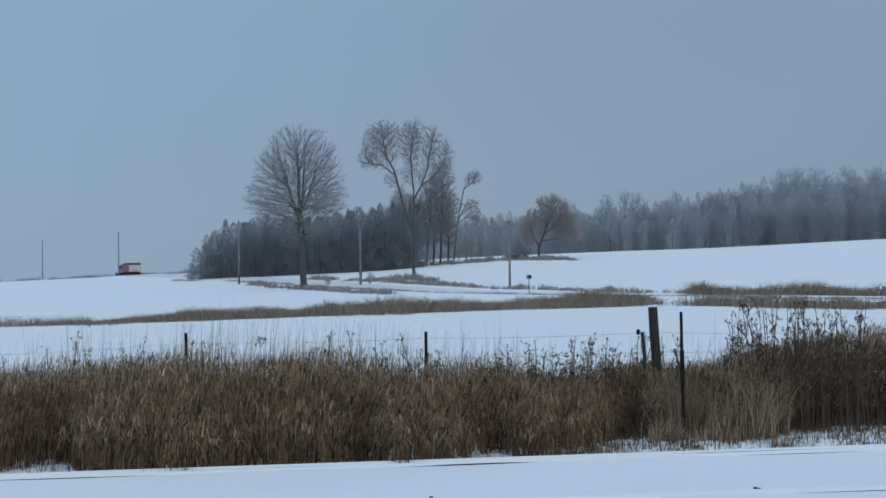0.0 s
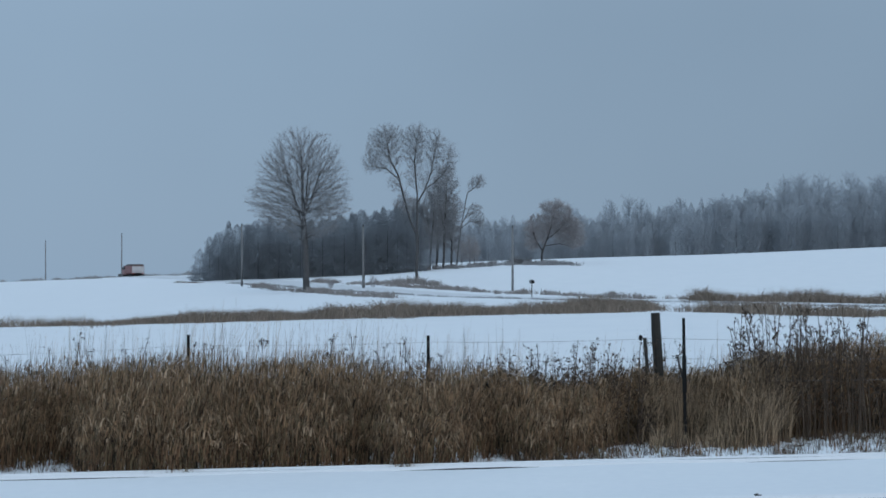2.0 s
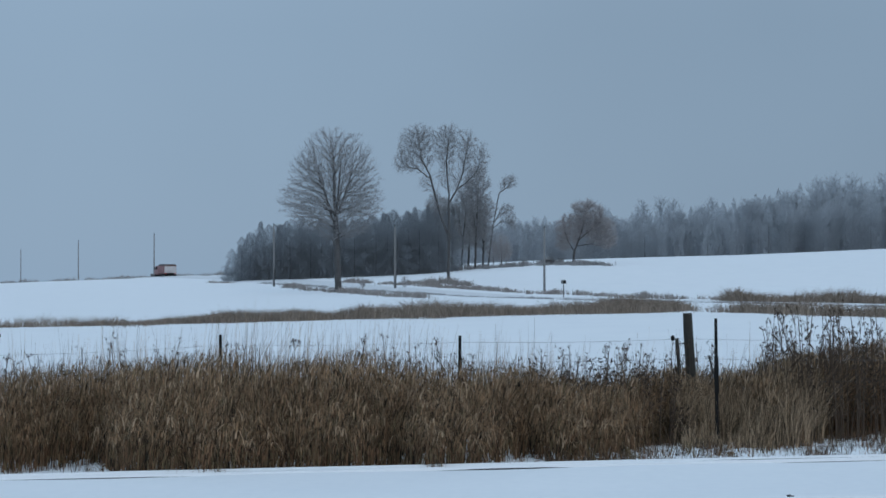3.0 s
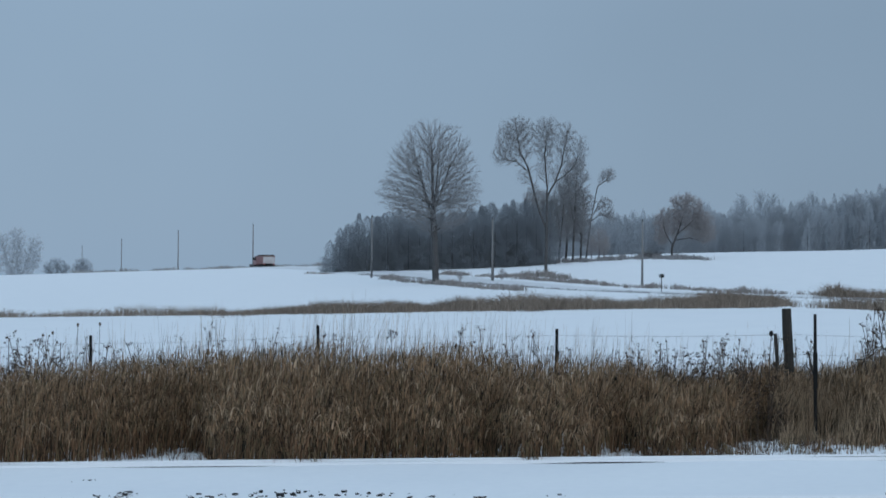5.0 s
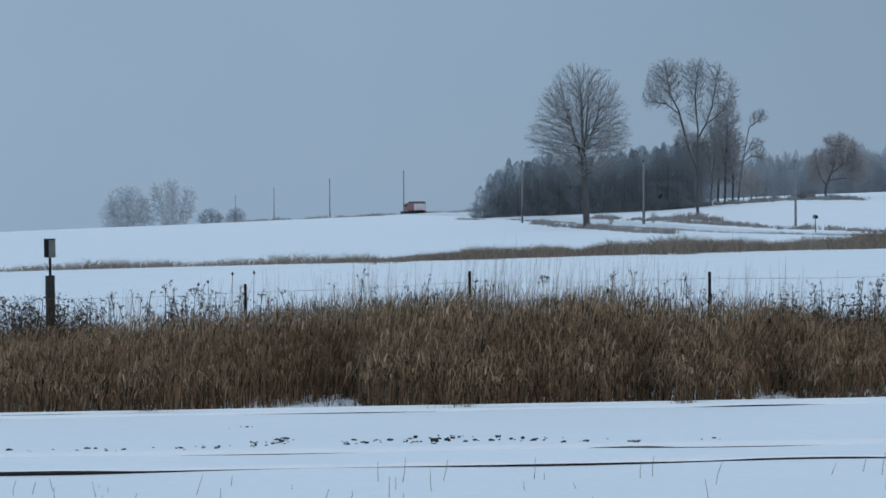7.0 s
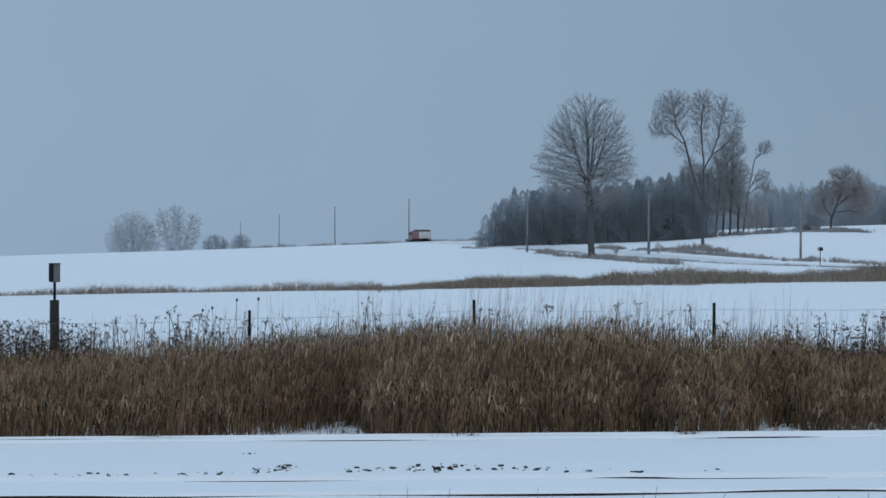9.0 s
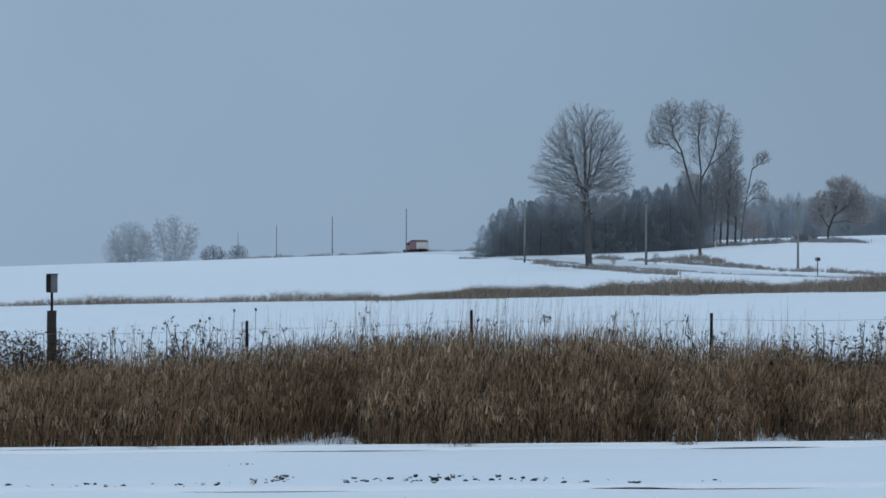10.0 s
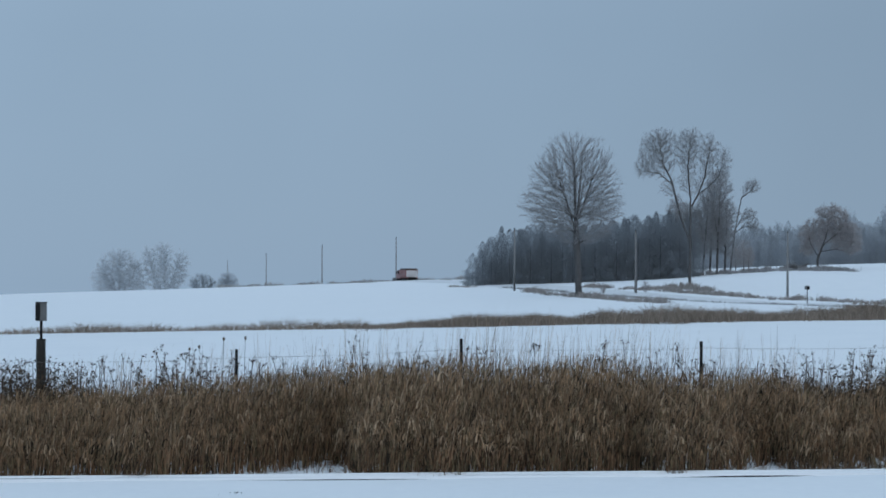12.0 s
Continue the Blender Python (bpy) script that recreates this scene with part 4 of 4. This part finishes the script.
# slimmer trees behind it
for bx, by, lx, h, w, sd in ((-2.9, 364, 0.7, 14.5, 2.2, 21), (-0.5, 366, 0.5, 18.5, 2.6, 22), (-7.6, 366, 0.1, 14.2, 1.9, 25), (-4.6, 368, 0.2, 12.0, 2.0, 27), (0.9, 369, 0.3, 13.0, 2.4, 26), (-1.7, 370, 0.5, 16.5, 2.6, 28), (-6.0, 369, 0.2, 13.0, 2.2, 29)):
    ash = grown_tree("ash_tree", [[(0, 0, 0), (lx * 0.4, 0, h * 0.3), (lx, 0, h * 0.62), (lx * 1.3, 0, h * 0.9)], [(lx * 0.4, 0, h * 0.34), (lx - 0.9, 0.2, h * 0.55), (lx - 1.4, 0.2, h * 0.76)]],
                     [(lx, 0, h * 0.80, w, w * 0.9, h * 0.20), (lx * 0.5, 0, h * 0.50, w * 1.05, w * 0.9, h * 0.30)], 1300,
                     "slim bare ash in the tree row", twig_mat=TWIG_ASH, seed=sd, first=h * 0.2, kill=0.5, tip=0.015, power=2.1, twigs=16, twig_w=0.024)
    tagged(stand(ash, bx, by), group="trees in the row")
leaner = grown_tree("leaning_tree", [[(0, 0, 0), (0.5, 0, 4.0), (0.9, 0, 7.2), (1.7, 0, 11.5), (2.1, 0, 13.4), (3.8, 0, 14.6), (4.6, 0, 16.4)], [(0.9, 0, 6.9), (2.3, 0, 8.0), (3.6, 0, 8.0)],
                                     [(1.0, 0, 7.6), (2.0, 0, 9.6), (2.6, 0, 11.0)]],
                    [(4.0, 0, 15.4, 1.6, 1.3, 1.4), (2.9, 0, 15.0, 0.9, 0.9, 1.3), (3.5, 0, 9.4, 1.7, 1.3, 2.2), (4.6, 0, 7.8, 1.0, 0.9, 1.4)], 620, "slender leaning bare tree at the row's end", seed=23,
                    first=7.2, kill=0.42, step=0.35, tip=0.015, power=2.0, twigs=12, twig_len=(0.3, 1.0), twig_w=0.02)
stand(leaner, 1.9, 384)
small = grown_tree("small_bare_tree", [[(0, 0, 0), (0.1, 0, 2.4), (-0.2, 0, 4.6)], [(0.1, 0, 0.6), (-1.0, 0, 2.8)], [(0.1, 0, 0.6), (1.1, 0, 2.9)]], [(0, 0, 3.2, 1.9, 1.8, 2.6)], 520,
                   "small brown bare tree in the tree row", twig_mat=TWIG_BROWN, seed=24, first=0.6, kill=0.4, step=0.35, tip=0.011, twigs=10)
tagged(stand(small, 4.3, 383), group="small trees along the road")
for bx, by, k in ((2.9, 384, 0.8), (5.3, 385, 0.7), (-10.4, 296, 0.33), (-16.6, 300, 0.3)):
    copy_thing(small, Matrix.LocRotScale((bx, by, on_ground(bx, by) - 0.1), Euler((0, 0, bx * 3)), (k, k, k)))

# the lone tree in the right field
lone = grown_tree("lone_tree", [[(0, 0, 0), (0.1, 0, 2.2), (0.9, 0, 4.2), (1.7, 0, 6.6), (2.1, 0, 9.0)], [(0.1, 0, 2.4), (-1.2, 0, 4.6), (-1.5, 0, 6.4)],
                                [(0.5, 0, 3.2), (3.2, 0, 3.7), (5.6, 0, 3.0)], [(1.0, 0, 4.4), (3.2, 0, 6.2), (4.6, 0, 8.0)]],
                  [(2.4, 0, 8.7, 3.3, 3.0, 3.1), (-0.9, 0, 6.2, 2.5, 2.4, 2.9), (4.4, 0, 6.4, 3.2, 2.8, 2.6), (6.0, 0, 4.7, 2.0, 2.0, 2.0), (-1.9, 0, 3.9, 1.5, 1.5, 1.5)],
                  3000, "lone bare tree with a dense brown crown", twig_mat=TWIG_BROWN, seed=31, first=2.2, kill=0.5, tip=0.014, lift=0.0, keen=1.0, twigs=22, twig_w=0.03)
stand(lone, 17.05, 372)


def brush_pile(x, y, length, height, count, seed, label):
    """A low heap of dead branches, crossed and half snowed in."""
    rng = np.random.default_rng(seed)
    c = np.column_stack([rng.normal(0, length * 0.24, count), rng.normal(0, 0.5, count), np.zeros(count)])
    c[:, 2] = rng.random(count) * height * np.exp(-(c[:, 0] / (length * 0.36)) ** 2)
    d = rng.normal(0, 1, (count, 3)) * (1.0, 0.7, 0.35)
    d *= rng.uniform(0.3, 1.0, (count, 1)) / np.linalg.norm(d, axis=1, keepdims=True)
    v, f = sticks(c - d, c + d, rng.uniform(0.03, 0.08, count), rng.uniform(0.01, 0.03, count), 4)
    pile = tagged(new("brush_pile", quads_mesh("brush_pile", v, f, TWIG_ASH)), label, "brush", "brush piles by the lone tree")
    pile.location = (x, y, on_ground(x, y))


brush_pile(12.6, 368, 5.0, 1.1, 260, 5, "long heap of dead branches in the snow")
brush_pile(14.6, 369, 1.5, 0.9, 90, 6, "small heap of dead branches in the snow")

# two trees and shrubs beyond the ridge, the mist painted into their pale twigs
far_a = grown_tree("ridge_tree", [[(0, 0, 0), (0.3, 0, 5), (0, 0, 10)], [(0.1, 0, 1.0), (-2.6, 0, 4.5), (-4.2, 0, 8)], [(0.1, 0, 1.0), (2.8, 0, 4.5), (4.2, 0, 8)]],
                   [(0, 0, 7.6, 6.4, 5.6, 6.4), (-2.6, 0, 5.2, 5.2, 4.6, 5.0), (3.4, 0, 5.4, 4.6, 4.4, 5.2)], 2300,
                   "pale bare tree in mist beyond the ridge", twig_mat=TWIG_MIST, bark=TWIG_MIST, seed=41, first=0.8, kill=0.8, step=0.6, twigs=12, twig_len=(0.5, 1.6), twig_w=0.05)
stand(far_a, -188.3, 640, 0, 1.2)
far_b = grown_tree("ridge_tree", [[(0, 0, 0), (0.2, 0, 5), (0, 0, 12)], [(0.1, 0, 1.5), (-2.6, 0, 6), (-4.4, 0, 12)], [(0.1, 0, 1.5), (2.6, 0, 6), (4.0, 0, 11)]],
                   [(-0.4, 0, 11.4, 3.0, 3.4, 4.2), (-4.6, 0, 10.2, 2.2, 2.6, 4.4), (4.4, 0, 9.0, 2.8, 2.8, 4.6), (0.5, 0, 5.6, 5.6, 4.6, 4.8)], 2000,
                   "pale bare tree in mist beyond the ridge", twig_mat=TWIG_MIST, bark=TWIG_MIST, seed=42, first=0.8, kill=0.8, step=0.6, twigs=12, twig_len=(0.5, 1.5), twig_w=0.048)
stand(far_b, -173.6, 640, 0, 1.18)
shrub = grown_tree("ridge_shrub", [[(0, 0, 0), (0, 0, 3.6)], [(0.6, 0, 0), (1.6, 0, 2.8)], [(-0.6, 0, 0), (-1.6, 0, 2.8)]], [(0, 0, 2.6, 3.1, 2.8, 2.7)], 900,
                   "rounded grey shrub on the ridge", twig_mat=TWIG_HAZE, bark=TWIG_HAZE, seed=43, first=0.2, kill=0.5, step=0.4, twigs=12, twig_len=(0.3, 0.8), twig_w=0.04)
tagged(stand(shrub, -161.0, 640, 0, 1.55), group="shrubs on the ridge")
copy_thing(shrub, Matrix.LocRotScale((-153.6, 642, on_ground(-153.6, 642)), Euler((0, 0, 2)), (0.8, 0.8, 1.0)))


def conifer(name, height, radius, tufts, seed, mat, label, skirt=0.04, round_top=0.8, size=(0.25, 0.55), deep=0.35, fill=0.75, upright=0.0):
    """A cedar or fir: trunk, and a crown of drooping tufts in whorls."""
    rng = np.random.default_rng(seed)
    n = tufts
    s = 1 - rng.random(n) ** fill
    s = skirt + (1 - skirt) * s
    shape = (1 - s) ** round_top * (1 - 0.35 * np.exp(-(s / 0.08) ** 2))
    lobes = 1 + 0.20 * np.sin(3 * rng.random() * 6 + s * 17) + 0.15 * np.sin(s * 43 + seed)
    a = rng.uniform(0, 6.283, n)
    lobes = lobes * (1 + 0.22 * np.sin(a * 3 + s * 9 + seed) + 0.14 * np.sin(a * 5 - s * 21))
    r = radius * shape * lobes * rng.random(n) ** deep + 0.06
    c = np.stack([r * np.cos(a), r * np.sin(a), s * height + rng.normal(0, 0.1, n)], 1)
    ln = rng.uniform(*size, n) * (0.6 + 0.5 * (1 - s))
    out = np.stack([np.cos(a), np.sin(a), rng.uniform(-0.5, 0.7, n)], 1) + rng.normal(0, 0.4, (n, 3))
    out += np.array([0, 0, upright])
    out /= np.linalg.norm(out, axis=1, keepdims=True)
    sd = np.cross(out, rng.normal(0, 1, (n, 3)) * (1, 1, 1 / (1 + 2 * upright)))
    sd /= np.linalg.norm(sd, axis=1, keepdims=True)
    w = (ln * rng.uniform(0.3, 0.6, n))[:, None]
    ln = ln[:, None]
    v = np.stack([c - out * ln * 0.4, c + sd * w * 0.6, c + out * ln, c - sd * w * 0.6], 1).reshape(-1, 3)
    f = np.arange(n)[:, None] * 4 + np.arange(4)[None]
    tree = tagged(new(name), label, "tree")
    zs = np.linspace(0, height * 0.7, 6)
    ax = np.column_stack([0 * zs, 0 * zs, zs])
    rr = np.interp(zs, (0, height * 0.7), (height * 0.014, 0.02))
    tv, tf = sticks(ax[:-1], ax[1:], rr[:-1], rr[1:], 6)
    part("trunk", quads_mesh("trunk", tv, tf, BARK, True), tree)
    part("crown", quads_mesh("crown", v, f, mat), tree)
    return tree


def build_cedars():
    rng = random.Random(8)
    kinds = [conifer("cedar_tree", 9.6, (3.2, 2.7, 3.0, 2.5)[k], 12500, 51 + k, CEDAR, "dark cedar in a dense clump, greyed by painted haze", 0.0, (0.55, 0.62, 0.5, 0.68)[k], (0.07, 0.19), 0.42, 0.85, 0.5) for k in range(4)]
    spots = [(-41.6, 352, 0.56), (-39.8, 351, 0.76), (-38.2, 350, 0.94), (-36.6, 351, 1.0), (-35.0, 349, 1.06), (-33.2, 351, 1.0), (-31.5, 349, 0.98), (-29.8, 351, 1.0),
             (-28.0, 349, 0.95), (-26.2, 350, 1.02), (-24.3, 348, 1.0), (-22.5, 350, 0.98), (-20.6, 348, 1.02), (-18.8, 350, 1.05), (-17.0, 348, 1.1), (-15.2, 350, 1.12),
             (-13.4, 348, 1.14), (-11.6, 350, 1.12), (-9.8, 349, 1.15), (-8.2, 350, 1.18), (-6.6, 351, 1.08), (-5.0, 353, 1.1),
             (-39.0, 355, 0.8), (-34.0, 356, 1.08), (-30.0, 355, 1.05), (-25.0, 355, 1.05), (-21.0, 355, 1.05), (-16.0, 355, 1.15), (-12.0, 355, 1.15), (-7.5, 356, 1.15), (-42.6, 353, 0.3), (-37.4, 348.5, 0.5), (-32.4, 353, 1.02), (-28.9, 352.5, 1.0), (-27.1, 353, 1.0), (-23.4, 353, 1.02), (-19.7, 352.5, 1.04), (-18.0, 353, 1.08), (-14.3, 353, 1.1), (-10.6, 352.5, 1.12), (-8.9, 353, 1.14)]
    spots += [(-40.5 + 1.75 * k + rng.uniform(-0.5, 0.5), 357.5 + rng.uniform(-1.5, 1.5), np.interp(k, (0, 2.7, 11, 20), (0.6, 1.02, 1.05, 1.14))) for k in range(20)]
    for i, (x, y, s) in enumerate(spots):
        x, y, s = x * 1.023, y * 1.023, s * 1.02
        m = Matrix.LocRotScale((x, y, on_ground(x, y) - 0.1), Euler((0, 0, rng.uniform(0, 6.28))), (s * rng.uniform(0.85, 1.1), s, s * rng.uniform(0.90, 1.05)))
        if i < 4:
            kinds[i].matrix_basis = m
            tagged(kinds[i], group="cedars behind the road")
        else:
            copy_thing(kinds[i % 4], m).matrix_basis = m


build_cedars()


def build_woods():
    rng = random.Random(12)
    # firs and bare trees both carry painted haze in their colours
    firs = [conifer("fir_tree", 17.0, 4.2, 4600, 61 + k, FIR_HAZE, "misty dark fir at the edge of the woods", 0.0, 0.8, (0.18, 0.5), 0.45, 0.75, 0.4) for k in range(4)]
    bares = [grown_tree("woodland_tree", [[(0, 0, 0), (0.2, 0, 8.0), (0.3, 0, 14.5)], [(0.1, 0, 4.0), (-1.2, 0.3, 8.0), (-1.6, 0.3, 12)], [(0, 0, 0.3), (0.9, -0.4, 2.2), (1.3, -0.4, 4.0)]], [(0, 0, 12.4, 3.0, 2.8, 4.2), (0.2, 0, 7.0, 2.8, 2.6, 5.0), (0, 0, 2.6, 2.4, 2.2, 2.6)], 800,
                        "misty bare tree in the far woods", twig_mat=TWIG_HAZE, bark=TWIG_HAZE, seed=71 + k, first=0.5, kill=0.75, step=0.6, tip=0.014, lift=0.3, twigs=6, twig_len=(0.5, 1.7), twig_w=0.06)
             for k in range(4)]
    used = set()

    def plant(src, x, y, top, full, wide):
        z = on_ground(x, y) - 0.2
        k = (top - z) / full
        m = Matrix.LocRotScale((x, y, z), Euler((0, 0, rng.uniform(0, 6.28))), (k * wide, k * wide, k))
        if src.name in used:
            copy_thing(src, m).matrix_basis = m
        else:
            used.add(src.name)
            src.matrix_basis = m
            tagged(src, group="trees of the far woods")

    # bearing and the top of the woods there, as an elevation
    us = (-0.01, 0.012, 0.045, 0.06, 0.085, 0.11, 0.14, 0.155, 0.17, 0.2, 0.24, 0.32)
    tops = (1.4, 1.66, 1.90, 1.88, 1.92, 2.14, 2.58, 2.70, 2.74, 2.74, 2.78, 2.7)
    # bare trees along the edge, firs mixed in behind them, and thin tall tops over all
    for dist, step, fir, low in ((543, 2.3, 0.1, 0.70), (552, 2.1, 0.5, 0.86), (562, 2.1, 0.7, 0.93), (580, 2.4, 0.85, 0.98)):
        x = -0.01 * dist
        while x < 0.235 * dist:
            y = dist + rng.uniform(-4, 4)
            u = x / y
            top = EYE + y * math.tan(radians(np.interp(u, us, tops)))
            z = on_ground(x, y)
            conifers = rng.random() < fir * (0.45 if u < 0.11 else 1.0)
            src = rng.choice(firs if conifers else bares)
            plant(src, x, y, z + (top - z) * low * rng.uniform(0.80, 1.02), 16.6 if conifers else 15.6, rng.uniform(0.8, 1.1))
            x += step * rng.uniform(0.6, 1.4)
    for u, over in ((0.060, 0.14), (0.079, 0.24), (0.088, 0.32), (0.094, 0.20), (0.112, 0.08), (0.163, 0.06), (0.170, 0.12), (0.180, 0.10), (0.194, 0.16), (0.209, 0.10), (0.22, 0.12)):
        y = 600 + rng.uniform(-4, 4)
        plant(rng.choice(bares), u * y, y, EYE + y * math.tan(radians(np.interp(u, us, tops) + over)), 16.0, 0.85)


build_woods()


# ---------------------------------------------------------------- poles, mailbox
def build_poles():
    first = None
    # place and top height
    for x, y, top in [(9.0, 282, 9.68), (-11.7, 294, 10.2), (-31.95, 326, 11.3), (-72.7, 467, 13.1), (-99, 515, 12.4), (-140.8, 640, 12.2), (-181.9, 760, 11.4)]:
        z = on_ground(x, y) - 0.3
        if first is None:
            first = tagged(new("utility_pole"), "weathered wooden utility pole beside the road", "pole", "utility poles along the road")
            part("pole", bm_mesh("pole", rod_bm(0.17, 0.11, 9.4, 10), POLE_WOOD, 0, True), first)
            part("insulator", bm_mesh("insulator", rod_bm(0.09, 0.05, 0.35, 8), STEEL), first, "dark pole-top insulator", pose(0, 0, 9.38))
            part("cable_guard", bm_mesh("cable_guard", rod_bm(0.05, 0.05, 2.6, 8), STEEL), first, "dark cable guard", pose(0.15, -0.1, 0.2))
            ob = first
        else:
            ob = copy_thing(first, Matrix())
        s = (top - z) / 9.75
        ob.matrix_basis = Matrix.LocRotScale((x, y, z), Euler((0, 0, x)), (1, 1, s))


build_poles()


def build_mailbox():
    x, y = 9.8, 238.5
    z = on_ground(x, y)
    mail = tagged(new("mailbox"), "grey rural mailbox on a slim post", "mailbox")
    mail.matrix_basis = pose(x, y, z - 0.1, 0, 0, 20)
    h = 2.37 - z - 0.4
    part("post", bm_mesh("post", rod_bm(0.06, 0.05, h, 8), POST_WOOD), mail)
    bm = box_bm(0.42, 0.55, 0.24, (0, 0, h + 0.12))
    bmesh.ops.create_cone(bm, cap_ends=True, segments=14, radius1=0.21, radius2=0.21, depth=0.55, matrix=pose(0, 0, h + 0.24, 90, 0, 0))
    body = part("box", bm_mesh("box", bm, GALV), mail, "grey metal letter box")
    part("door", bm_mesh("door", box_bm(0.36, 0.02, 0.3, (0, -0.29, h + 0.18)), STEEL, 0.004), body, "dark front flap")


build_mailbox()


# ---------------------------------------------------------------- the plough truck
def build_truck():
    x, y = -60.9, 405.5
    z = on_ground(x, y) - 0.35
    truck = tagged(new("plough_truck"), "dull red road truck with a snow-caked pale tailgate", "truck")
    truck.matrix_basis = pose(x, y, z, 0, 0, 24)          # its nose points away, up the road
    part("chassis", bm_mesh("chassis", box_bm(1.0, 7.4, 0.28, (0, 0, 0.78)), STEEL, 0.02), truck, "black steel chassis")
    bm = box_bm(2.3, 1.9, 1.75, (0, 2.2, 1.75))
    box_bm(2.1, 1.5, 1.1, (0, 3.6, 1.4), bm)
    cab = part("cab", bm_mesh("cab", bm, RED, 0.09), truck, "red painted cab and bonnet")
    part("window", bm_mesh("window", box_bm(0.03, 0.9, 0.65, (-1.16, 2.3, 2.15)), GLASS, 0.01), cab, "dark side window")
    part("window", bm_mesh("window", box_bm(0.03, 0.9, 0.65, (1.16, 2.3, 2.15)), GLASS, 0.01), cab, "dark side window")
    part("window", bm_mesh("window", box_bm(1.6, 0.03, 0.5, (0, 1.245, 2.25)), GLASS, 0.01), cab, "dark rear window")
    part("roof_light", bm_mesh("roof_light", box_bm(1.2, 0.2, 0.16, (0, 2.2, 2.7)), STEEL, 0.03), cab, "dark light bar")
    part("mirror", bm_mesh("mirror", box_bm(0.25, 0.08, 0.45, (-1.35, 2.9, 2.1)), STEEL, 0.02), cab)
    part("mirror", bm_mesh("mirror", box_bm(0.25, 0.08, 0.45, (1.35, 2.9, 2.1)), STEEL, 0.02), cab)
    bm = box_bm(2.45, 4.3, 1.5, (0, -1.25, 1.85))
    box = part("dump_box", bm_mesh("dump_box", bm, RED, 0.05), truck, "dull red salt-stained dump box")
    for k in range(5):
        for sx in (-1.25, 1.25):
            part("rib", bm_mesh("rib", box_bm(0.08, 0.12, 1.45, (sx, -3.1 + 0.95 * k, 1.85)), RED, 0.01), box)
    part("tailgate", bm_mesh("tailgate", box_bm(2.3, 0.08, 1.3, (0, -3.44, 1.8)), BOX_PAINT, 0.02), box, "pale tailgate caked with snow")
    part("top_rail", bm_mesh("top_rail", box_bm(2.52, 4.4, 0.12, (0, -1.25, 2.6)), TARP, 0.02), box, "dark top rail")
    part("tarpaulin", bm_mesh("tarpaulin", box_bm(2.35, 4.2, 0.22, (0, -1.25, 2.76)), TARP, 0.08), box, "brown tarpaulin over the load")
    part("spreader", bm_mesh("spreader", box_bm(1.2, 0.5, 0.6, (0, -3.7, 0.85)), STEEL, 0.04), truck, "dark salt spreader")
    for sx in (-0.95, 0.95):
        part("tail_lamp", bm_mesh("tail_lamp", box_bm(0.22, 0.06, 0.16, (sx, -3.52, 1.05)), LAMP, 0.01), truck, "red tail lamp")
        part("mud_flap", bm_mesh("mud_flap", box_bm(0.6, 0.03, 0.6, (sx, -3.35, 0.6)), TYRE), truck)
        for yy in (3.3, -1.6, -2.75):
            wheel = part("wheel", bm_mesh("wheel", rod_bm(0.5, 0.5, 0.42, 20), TYRE, 0.04, False), truck, "black tyre", pose(sx - 0.21, yy, 0.5, 0, 90, 0))
            part("rim", bm_mesh("rim", rod_bm(0.26, 0.24, 0.46, 14), GALV), wheel, "grey rim", pose(0, 0, -0.02))
    bm = bmesh.new()
    prev = None
    for k in range(7):
        a = radians(-50 + 100 * k / 6)
        py, pz = 5.1 + 0.55 * (1 - math.cos(a)), 0.62 + 0.55 * math.sin(a)
        row = [bm.verts.new((sx, py + 0.25 * sx, pz)) for sx in (-1.7, 1.7)]
        if prev:
            bm.faces.new((prev[0], prev[1], row[1], row[0]))
        prev = row
    blade = bm_mesh("plough_blade", bm, GALV)
    ob = part("plough_blade", blade, truck, "curved grey plough blade")
    thick = ob.modifiers.new("thickness", "SOLIDIFY")
    thick.thickness = 0.05


build_truck()


# ---------------------------------------------------------------- stems poking out of the near snow
def build_near_stems():
    rng = random.Random(17)
    for k in range(64):
        x = rng.uniform(-7.5, 4.5)
        y = 17.2 + TRACK_SLOPE * x - abs(rng.gauss(0, 0.9)) + 0.7
        z = on_ground(x, y)
        h = rng.uniform(0.08, 0.3)
        n = 1
        p, q, a, b = [], [], [], []
        for _ in range(n):
            base = np.array((rng.uniform(-0.05, 0.05), rng.uniform(-0.05, 0.05), -0.03))
            tip = base + (rng.gauss(0.05, 0.13) * h, rng.gauss(0, 0.13) * h, h * rng.uniform(0.6, 1))
            mid = (base + tip) / 2 + (rng.gauss(0, 0.008), 0, 0.0)
            p += [base, mid]
            q += [mid, tip]
            a += [0.003, 0.0026]
            b += [0.0026, 0.0015]
        v, f = sticks(np.array(p), np.array(q), np.array(a), np.array(b), 4)
        ob = tagged(new("grass_stem", quads_mesh("grass_stem", v, f, SEDGE)), "thin dry stem poking through the snow", "grass stem", "stems in the near snow")
        ob.location = (x, y, z)


build_near_stems()
